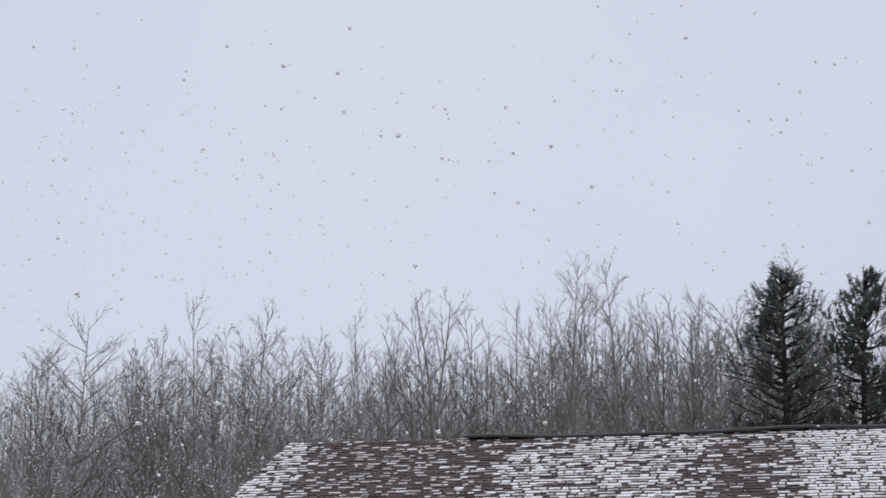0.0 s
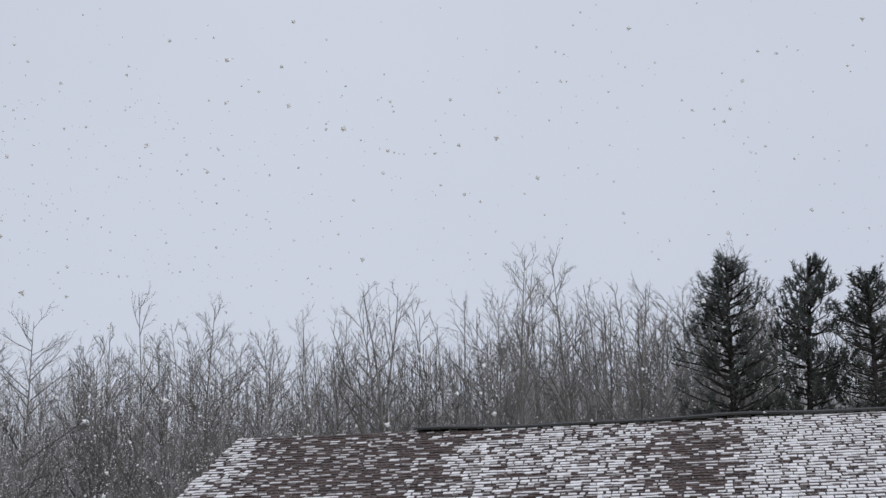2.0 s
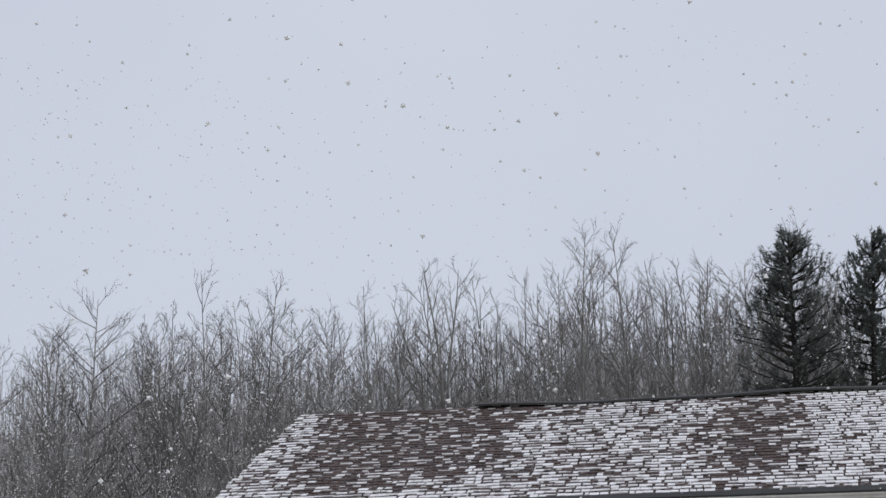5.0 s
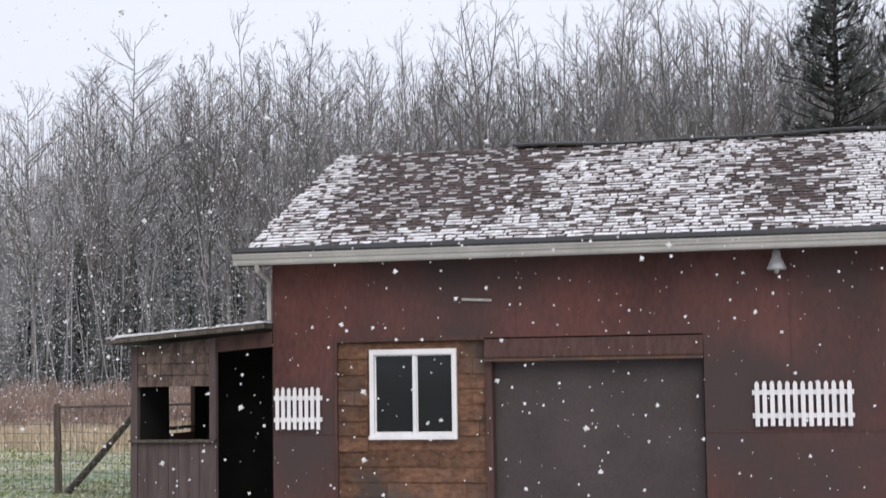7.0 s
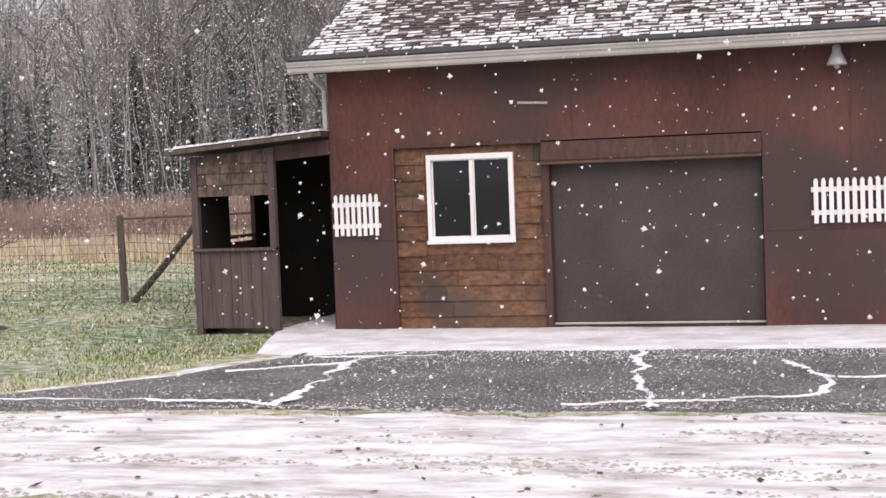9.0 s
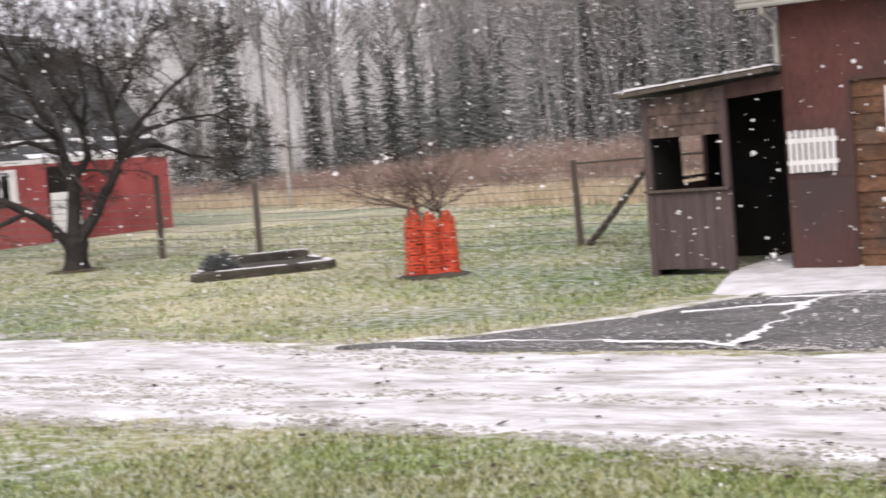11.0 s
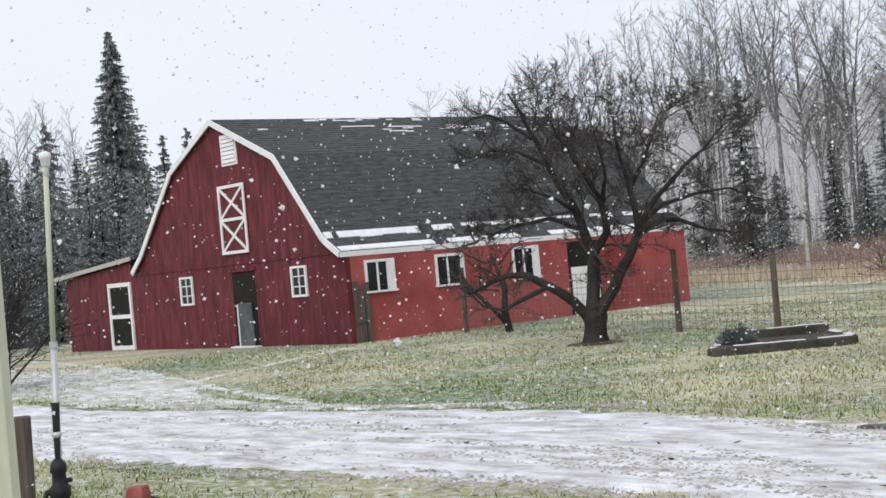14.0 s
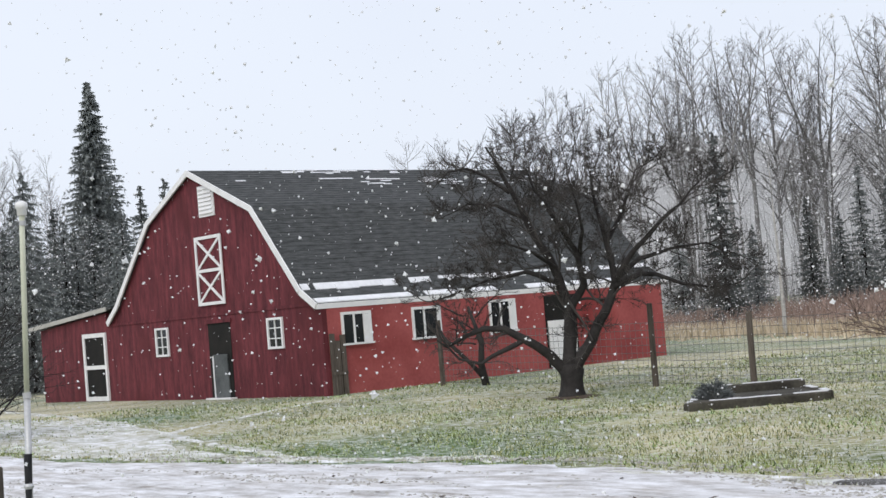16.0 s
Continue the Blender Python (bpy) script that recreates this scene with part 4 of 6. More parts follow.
# ---------------------------------------------------------------- lean-to shed beside the garage
def lean_to():
    t = thing("shed", "small weathered brown lean-to shed with open window and doorway", "shed", (-8.1, GY, 0))
    x0, x1, xd = -9.10, -7.062, -7.86
    yf, yk = GY - 0.02, 22.3

    def roof_z(x):
        return 2.44 + (x + 9.34) * 0.075
    for a, b in ((x0, x0 + 0.09), (xd - 0.09, xd)):
        part("post", Shape().prism([(a, -0.14), (b, -0.14), (b, roof_z(b) - 0.06), (a, roof_z(a) - 0.06)], "y", yf - 0.03, yf + 0.07), SHED_PANEL, t)
    lower = part("lower_panel", Shape().box(x0 + 0.09, xd - 0.09, yf, yf + 0.03, 0.0, 1.08), SHED_PANEL, t, "faded brown boarded panel")
    n = 7
    for k in range(n):
        a = x0 + 0.092 + (xd - x0 - 0.184) * k / n
        b = x0 + 0.092 + (xd - x0 - 0.184) * (k + 1) / n
        part("board", Shape().box(a + 0.003, b - 0.003, yf - 0.014, yf - 0.001, 0.005, 1.078), SHED_PANEL, lower)
    part("ledge", Shape().box(x0 - 0.02, xd, yf - 0.075, yf + 0.06, 1.081, 1.115), GREY_WOOD, t, "pale worn ledge")
    upper = part("upper_panel", Shape().prism([(x0 + 0.09, 1.84), (xd - 0.09, 1.84), (xd - 0.09, roof_z(xd) - 0.07), (x0 + 0.09, roof_z(x0) - 0.07)], "y", yf, yf + 0.03), OLD_SHAKES, t, "weathered shingled gable strip")
    rng = random.Random(8)
    for k, z in enumerate((1.84, 2.0, 2.16, 2.29)):
        x = x0 + 0.093
        while x < xd - 0.12:
            w = min(rng.uniform(0.1, 0.26), xd - 0.093 - x)
            top = min(z + 0.18, roof_z(x) - 0.075)
            if top - z > 0.04:
                part("shingle", Shape().prism([(yf - 0.026, z), (yf - 0.004, top), (yf - 0.001, top), (yf - 0.001, z)], "x", x + 0.003, x + w - 0.003), OLD_SHAKES, upper)
            x += w
    # side wall with an opening to the field, back wall, header
    so0, so1, sz0, sz1 = 20.88, 21.86, 1.15, 1.95
    side = Shape()
    side.box(x0, x0 + 0.06, yf + 0.07, so0, -0.15, 2.36).box(x0, x0 + 0.06, so1, yk, -0.15, 2.36).box(x0, x0 + 0.06, so0, so1, -0.15, sz0).box(x0, x0 + 0.06, so0, so1, sz1, 2.36)
    part("side_wall", side, BROWN_BOARD, t)
    part("rail", Shape().box(x0 + 0.005, x0 + 0.05, so0 + 0.002, so1 - 0.002, sz0 + 0.05, sz0 + 0.10), GREY_WOOD, t)
    # back wall and linings painted near-black to deepen the shade indoors
    part("back_wall", Shape().box(x0, x1, yk, yk + 0.06, -0.15, 2.42), SHADE_AND_SCREEN, t, "back boards of the shed painted near-black for shade")
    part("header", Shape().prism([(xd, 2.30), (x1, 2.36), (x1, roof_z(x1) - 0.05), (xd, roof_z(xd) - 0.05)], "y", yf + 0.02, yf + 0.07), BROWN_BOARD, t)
    part("inner_lining", Shape().box(x0 + 0.061, x0 + 0.075, yf + 0.1, so0, -0.15, 2.34).box(x0 + 0.061, x0 + 0.075, so1, yk, -0.15, 2.34), SHADE_AND_SCREEN, t)
    part("inner_lining", Shape().box(x1 - 0.03, x1 - 0.002, yf + 0.1, yk, -0.15, 2.34), SHADE_AND_SCREEN, t)
    roof = Shape()
    roof.prism([(-9.36, 2.43), (x1 - 0.002, 2.605), (x1 - 0.002, 2.675), (-9.36, 2.50)], "y", yf - 0.25, yk + 0.3)
    part("roof", roof, DARK_WOOD, t, "thin roof with a ragged edge of snow and moss")
    part("edge_board", Shape().prism([(-9.37, 2.43), (x1 - 0.002, 2.605), (x1 - 0.002, 2.66), (-9.37, 2.485)], "y", yf - 0.285, yf - 0.252), GREY_WOOD, t, "weathered grey roof edge board")
    crust = Shape()
    for i in range(40):
        a = -9.36 + (x1 - 0.01 + 9.36) * i / 40
        b = a + 0.0565
        h = 0.012 + 0.022 * rng.random()
        if rng.random() < 0.9:
            crust.prism([(a, 2.505 + (a + 9.36) * 0.0762), (b, 2.505 + (b + 9.36) * 0.0762), (b, 2.505 + (b + 9.36) * 0.0762 + h), (a, 2.505 + (a + 9.36) * 0.0762 + h)], "y", yf - 0.25 - 0.02 * rng.random(), yk + 0.25)
    part("snow_crust", crust, SNOW, t, "thin crust of snow", kind="stuff")
    part("floor", Shape().box(xd + 0.01, x1 - 0.03, yf + 0.08, yk, -0.12, -0.015), CONCRETE, t)


lean_to()


# ---------------------------------------------------------------- snow lying in the cracks of the asphalt
def crack_lines():
    rng = random.Random(17)
    s = Shape()
    paths = [([(-5.0, 16.5), (-5.38, 16.0), (-5.26, 14.7), (-5.13, 13.45), (-5.06, 12.5)], 0.075), ([(-6.5, 14.75), (-6.0, 15.1), (-5.3, 15.5)], 0.024), ([(-8.8, 12.7), (-6.9, 12.75), (-5.7, 12.68), (-5.0, 12.45)], 0.022),
             ([(-4.6, 16.2), (-5.3, 16.1), (-6.0, 16.0)], 0.04), ([(-2.42, 16.6), (-2.38, 16.2), (-2.14, 14.5), (-1.88, 13.4), (-1.73, 12.4)], 0.055),
             ([(-0.8, 15.6), (-0.54, 14.5), (-0.35, 14.2)], 0.05), ([(-0.35, 14.2), (-0.41, 13.4), (-0.56, 13.1), (-1.13, 12.84)], 0.045), ([(-1.1, 12.85), (-1.77, 12.78), (-2.48, 12.46)], 0.02), ([(-0.3, 14.2), (0.6, 14.4), (1.8, 14.0)], 0.018)]
    for pts, width in paths:
        prev = None
        steps = 26 * (len(pts) - 1)
        line_pts = [Vector((x, y, 0)) for x, y in pts]
        for i in range(steps + 1):
            p, d = along(line_pts, i / steps * 0.999)
            side = Vector((-d.y, d.x, 0))
            p = p + side * (0.14 * noise.noise((p.x * 2.3, p.y * 2.3, width * 90)) + 0.03 * rng.uniform(-1, 1))
            w = 1.6 * width * smoothstep(-0.28, 0.1, noise.noise((p.x * 1.1, p.y * 1.1, 71))) * max(0.05, 0.45 + 0.9 * noise.noise((p.x * 1.6, p.y * 1.6, 33)) + 0.5 * noise.noise((p.x * 6, p.y * 6, 12)) + rng.uniform(-0.2, 0.2))
            z = ground_z(p.x, p.y) + 0.05
            row = [(p.x - side.x * w, p.y - side.y * w, z - 0.006), (p.x, p.y, z + 0.012), (p.x + side.x * w, p.y + side.y * w, z - 0.006)]
            k = len(s.v)
            s.v += row
            if prev is not None:
                s.f += [(prev, k, k + 1, prev + 1), (prev + 1, k + 1, k + 2, prev + 2)]
            prev = k
    tagged(part("snow_in_cracks", s, SNOW), "white snow caught in the cracks of the asphalt", "snow", kind="stuff")


crack_lines()


def pad_dusting():
    """Loose snow blown over the asphalt, thickest beside the concrete and the drive."""
    rng = random.Random(19)
    s = Shape()
    made = 0
    while made < 8000:
        x, y = rng.uniform(-8.4, 5.0), rng.uniform(12.3, 16.9)
        if x < -6.3 and y > 12.9 + (x + 8.2) * 1.45:
            continue
        thick = 0.9 * smoothstep(15.0, 16.6, y) + 0.5 * smoothstep(12.8, 12.3, y) + 0.16 + 0.4 * noise.noise((x * 0.8, y * 0.8, 9))
        if rng.random() > thick:
            continue
        k = rng.uniform(0.003, 0.009)
        c = Vector((x, y, ground_z(x, y) + 0.05 + 0.012 * noise.noise((x * 0.7, y * 1.3, 5.5))))
        turn = rng.uniform(0, 6.28)
        ring = [c + Vector((math.cos(turn + q * 2.1) * k * rng.uniform(1.0, 2.2), math.sin(turn + q * 2.1) * k, 0)) for q in range(3)]
        s.add(ring + [c + Vector((0, 0, 0.35 * k + 0.003))], [(0, 1, 3), (1, 2, 3), (2, 0, 3)])
        made += 1
    tagged(part("snow_dusting", s, SNOW), "loose snow blown thinly over the asphalt", "snow", kind="stuff")


pad_dusting()


# ---------------------------------------------------------------- barn details
def barn_details():
    f = BY - 0.004
    # white rake boards along the gambrel
    for i in range(6):
        (xa, za), (xb, zb) = PROFILE[i], PROFILE[i + 1]
        n = Vector((-(zb - za), xb - xa)).normalized()
        o, w = 0.012, 0.14
        part("rake_board", Shape().prism([(xa + n.x * o, za + n.y * o), (xb + n.x * o, zb + n.y * o), (xb - n.x * w, zb - n.y * w), (xa - n.x * w, za - n.y * w)], "y", BY - 0.145 - 0.003 * (i % 2), BY - 0.102), WHITE_PAINT, barn, "white rake board")
    # louvre
    x0, x1, z0, z1 = -36.36, -35.56, 5.20, 6.05
    v = part("louvre", Shape().box(x0, x1, f - 0.03, f, z0, z1), WHITE_PAINT, barn, "white slatted gable vent")
    for k in range(7):
        z = z0 + 0.06 + k * 0.11
        part("slat", Shape().box(x0 + 0.06, x1 - 0.06, f - 0.075, f - 0.032, z, z + 0.075, Matrix.Translation((0, f, z)) @ Matrix.Rotation(radians(-18), 4, "X") @ Matrix.Translation((0, -f, -z))), WHITE_PAINT, v)
    # loft door with two crossed panels
    x0, x1, z0, z1 = -36.66, -35.30, 2.80, 4.68
    d = part("loft_door", Shape().box(x0, x1, f - 0.04, f, z0, z1), BARN_RED, barn, "red loft door with white crossed braces")
    zm, w = (z0 + z1) / 2, 0.085
    for name, b in (("stile", (x0, x0 + w, z0, z1)), ("stile", (x1 - w, x1, z0, z1)), ("rail", (x0 + w, x1 - w, z0, z0 + w)), ("rail", (x0 + w, x1 - w, z1 - w, z1)), ("rail", (x0 + w, x1 - w, zm - w / 2, zm + w / 2))):
        part(name, Shape().box(b[0], b[1], f - 0.075, f - 0.042, b[2], b[3]), WHITE_PAINT, d)
    for za, zb in ((z0 + w, zm - w / 2), (zm + w / 2, z1 - w)):
        for s, dy in ((1, 0.0), (-1, 0.004)):
            pa, pb = Vector((x0 + w, za if s > 0 else zb)), Vector((x1 - w, zb if s > 0 else za))
            n = Vector((-(pb - pa).y, (pb - pa).x)).normalized() * 0.034
            part("brace", Shape().prism([pa + n, pb + n, pb - n, pa - n], "y", f - 0.07 - dy, f - 0.042), WHITE_PAINT, d)

    def small_window(x0, x1, z0, z1):
        w = part("window", Shape().box(x0, x0 + 0.07, f - 0.05, f, z0, z1).box(x1 - 0.07, x1, f - 0.05, f, z0, z1).box(x0 + 0.07, x1 - 0.07, f - 0.05, f, z0, z0 + 0.06).box(x0 + 0.07, x1 - 0.07, f - 0.05, f, z1 - 0.06, z1), WHITE_PAINT, barn, "small white six-light window")
        part("muntin", Shape().box((x0 + x1) / 2 - 0.014, (x0 + x1) / 2 + 0.014, f - 0.04, f - 0.012, z0 + 0.06, z1 - 0.06), WHITE_PAINT, w)
        for k in (1, 2):
            z = z0 + (z1 - z0) * k / 3
            part("muntin", Shape().box(x0 + 0.07, x1 - 0.07, f - 0.036, f - 0.012, z - 0.013, z + 0.013), WHITE_PAINT, w)
        part("pane", Shape().box(x0 + 0.07, x1 - 0.07, f - 0.010, f - 0.002, z0 + 0.06, z1 - 0.06), PANE, w)
    small_window(-39.26, -38.53, 1.49, 2.31)
    small_window(-33.42, -32.70, 1.50, 2.30)
    # doorway: near-black sheet painted for the shade inside, grey half door standing ajar below
    x0, x1, z0, z1 = -36.38, -35.24, 0.27, 2.30
    dw = part("doorway", Shape().box(x0, x1, f - 0.012, f, z0, z1), SHADE_AND_SCREEN, barn, "near-black sheet painted for the shade in the open doorway")
    part("half_door", Shape().box(-36.12, -35.42, f - 0.06, f - 0.02, z0 + 0.02, 1.45), STEEL_DOOR, dw, "pale grey lower door leaf", bevel=0.01)
    part("door_edge", Shape().box(-36.17, -36.125, f - 0.07, f - 0.02, z0 + 0.02, 1.42), WHITE_PAINT, dw)
    part("head", Shape().box(x0 - 0.1, x1 + 0.1, f - 0.05, f - 0.014, z1, z1 + 0.1), BARN_RED, dw)
    part("threshold", Shape().box(x0 - 0.05, x1 + 0.1, f - 0.2, f - 0.014, 0.2, 0.29), WHITE_PAINT, dw)
    # band board above the ground floor
    part("band_board", Shape().box(BX_L + 0.4, BX_R - 0.02, f - 0.02, f, 2.50, 2.58), BARN_RED, barn)


barn_details()


def barn_lean_to():
    x0, x1, y1 = -46.85, -42.31, 27.0
    part("annex_wall", Shape().prism([(x0, 0.0), (x1, 0.0), (x1, 2.92), (x0, 2.58)], "y", BY + 0.02, BY + 0.14).box(x0, x0 + 0.12, BY + 0.14, y1, 0.0, 2.5), BARN_RED, barn, "red boarded annex wall")
    part("annex_roof", Shape().prism([(-47.4, 2.62), (-41.7, 3.03), (-41.7, 3.11), (-47.4, 2.70)], "y", BY - 0.1, y1), BARN_SHINGLE, barn)
    part("annex_trim", Shape().prism([(-47.42, 2.58), (-42.0, 2.97), (-42.0, 3.10), (-47.42, 2.71)], "y", BY - 0.14, BY - 0.102), VINYL, barn, "weathered white trim")
    f = BY + 0.016
    dx0, dx1, dz0, dz1 = -43.84, -42.34, 0.28, 2.34
    d = part("screen_door", Shape().box(dx0, dx0 + 0.115, f - 0.06, f, dz0, dz1).box(dx1 - 0.115, dx1, f - 0.06, f, dz0, dz1).box(dx0 + 0.115, dx1 - 0.115, f - 0.06, f, dz0, dz0 + 0.13)
             .box(dx0 + 0.115, dx1 - 0.115, f - 0.06, f, dz1 - 0.13, dz1).box(dx0 + 0.115, dx1 - 0.115, f - 0.06, f, 1.24, 1.36), WHITE_PAINT, barn, "white framed screen door")
    for a, b in ((dz0 + 0.13, 1.24), (1.36, dz1 - 0.13)):
        part("screen", Shape().box(dx0 + 0.115, dx1 - 0.115, f - 0.02, f - 0.008, a, b), SHADE_AND_SCREEN, d)


barn_lean_to()


def barn_long_side():
    g = BX_R + 0.004
    for (y0, y1, z0, z1, shut) in ((22.36, 23.28, 1.50, 2.28, 0.19), (24.6, 25.55, 1.48, 2.27, 0.06), (27.25, 28.2, 1.46, 2.30, 0.18)):
        w = part("window", Shape().box(g, g + 0.05, y0, y0 + 0.06, z0, z1).box(g, g + 0.05, y1 - 0.06, y1, z0, z1).box(g, g + 0.05, y0 + 0.06, y1 - 0.06, z1 - 0.07, z1)
                 .box(g, g + 0.09, y0 - 0.03, y1 + 0.03, z0 - 0.05, z0), WHITE_PAINT, barn, "white framed stable window")
        part("pane", Shape().box(g, g + 0.012, y0 + 0.06, y1 - 0.06, z0, z1 - 0.07), PANE, w)
        part("mullion", Shape().box(g + 0.013, g + 0.04, (y0 + y1) / 2 - 0.1, (y0 + y1) / 2 - 0.05, z0, z1 - 0.07), WHITE_PAINT, w)
        part("shutter", Shape().box(g + 0.014, g + 0.045, y1 - 0.06 - shut, y1 - 0.062, z0, z1 - 0.072), WHITE_PAINT, w)
    # flat near-black sheet on the wall stands for the shaded opening
    d = part("stable_door", Shape().box(g, g + 0.015, 29.3, 30.5, 0.3, 2.3), SHADE_AND_SCREEN, barn, "near-black sheet painted for stable doorway shade, with white lower leaf")
    part("lower_leaf", Shape().box(g + 0.02, g + 0.06, 29.36, 30.4, 0.32, 1.6), WHITE_PAINT, d)
    # eaves: white fascia, snow along the break of the roof
    part("eave_board", Shape().box(-31.07, -30.985, BY - 0.1, B_END + 0.3, 2.40, 2.53), WHITE_PAINT, barn, "white eave board")
    rng = random.Random(4)
    snow = Shape()
    y = BY - 0.08
    while y < B_END + 0.2:
        l = rng.uniform(0.15, 0.5)
        near = smoothstep(27, 23, y)
        w = rng.uniform(0.03, 0.10) + 0.09 * near
        if rng.random() < 0.86:
            snow.prism([(-31.74, 3.04), (-31.74 + w, 2.95 - w * 0.5), (-31.74 + w, 2.985 - w * 0.5), (-31.74, 3.07)], "y", y, y + l)
        if rng.random() < 0.5 + 0.5 * near:
            snow.prism([(-31.17, 2.65), (-31.0, 2.548), (-31.0, 2.575), (-31.17, 2.678)], "y", y, y + l)
        y += l
    for k in range(150):
        yy = rng.uniform(BY, B_END)
        t = rng.random() ** 3 * 0.45
        (xa, za), (xb, zb) = PROFILE[3], PROFILE[4]
        if noise.noise((yy * 0.6, t * 4, 2.0)) < 0.05:
            continue
        l, dt = rng.uniform(0.2, 0.8), 0.02
        p, q = (xa + (xb - xa) * t, za + (zb - za) * t + 0.012), (xa + (xb - xa) * (t + dt), za + (zb - za) * (t + dt) + 0.012)
        snow.prism([p, q, (q[0], q[1] + 0.01), (p[0], p[1] + 0.01)], "y", yy, yy + l)
    part("roof_snow", snow, SNOW, barn, "thin strips of snow on the roof", kind="stuff")
    # courses of shingles on the two visible slopes
    course = Shape()
    for (xa, za), (xb, zb), n in ((PROFILE[3], PROFILE[4], 16), (PROFILE[4], PROFILE[5], 18)):
        nx, nz = (zb - za), -(xb - xa)
        l = math.hypot(nx, nz)
        nx, nz = -nx / l, -nz / l
        for i in range(n):
            t0, t1 = i / n, (i + 1) / n
            p, q = (xa + (xb - xa) * t0, za + (zb - za) * t0), (xa + (xb - xa) * t1, za + (zb - za) * t1)
            course.prism([(p[0] + nx * 0.003, p[1] + nz * 0.003), (q[0] + nx * 0.010, q[1] + nz * 0.010), (q[0] + nx * 0.002, q[1] + nz * 0.002)], "y", BY - 0.09, B_END + 0.29)
    part("shingle_course", course, BARN_SHINGLE, barn, kind="stuff")


barn_long_side()
gate = thing("plank_gate", "weathered grey planks leaning at the barn corner", "gate", (-30.9, 22.0, 0.27))
for yy, hh in ((21.95, 1.50), (22.10, 1.32), (22.27, 1.46)):
    part("plank", Shape().box(-30.98, -30.93, yy, yy + 0.14, 0.2, 0.27 + hh), GREY_WOOD, gate)
part("crossbar", Shape().box(-30.929, -30.905, 21.95, 22.41, 0.75, 0.82), GREY_WOOD, gate)
# ---------------------------------------------------------------- apple tree
def limb_tree(rng, s, start, direction, length, r, depth, lift=0.02, bend=0.3):
    if depth == 0:
        g = Vector(direction).normalized() * length
        p = Vector(start)
        o = g.orthogonal().normalized() * r
        q = g.cross(o).normalized() * r
        m = p + g * 0.55 + Vector((rng.uniform(-1, 1), rng.uniform(-1, 1), rng.uniform(-1, 1))) * length * 0.1
        s.add([p - o, p + o, m - o * 0.8, m + o * 0.8, p + g, p - q, p + q], [(0, 1, 3, 2), (2, 3, 4), (5, 6, 4)])
        return
    segs = 5 if depth > 1 else 3
    pts = branch_line(rng, start, direction, length, segs, bend, lift)
    s.tube(pts, [r * (1 - 0.6 * j / segs) for j in range(segs + 1)], 6 if depth > 2 else (4 if depth > 1 else 3), cap=False)
    n = {4: 5, 3: 6, 2: 6, 1: 6}[depth]
    for k in range(n):
        t = 0.25 + 0.75 * (k + rng.random()) / n
        p, d = along(pts, min(t, 0.999))
        v = (d * 0.7 + Vector((rng.uniform(-0.9, 0.9), rng.uniform(-0.9, 0.9), rng.uniform(-0.45, 0.85)))).normalized()
        limb_tree(rng, s, p, v, length * rng.uniform(0.36, 0.64), max(0.0042, r * 0.5 * (1 - 0.45 * t)), depth - 1, lift, bend)


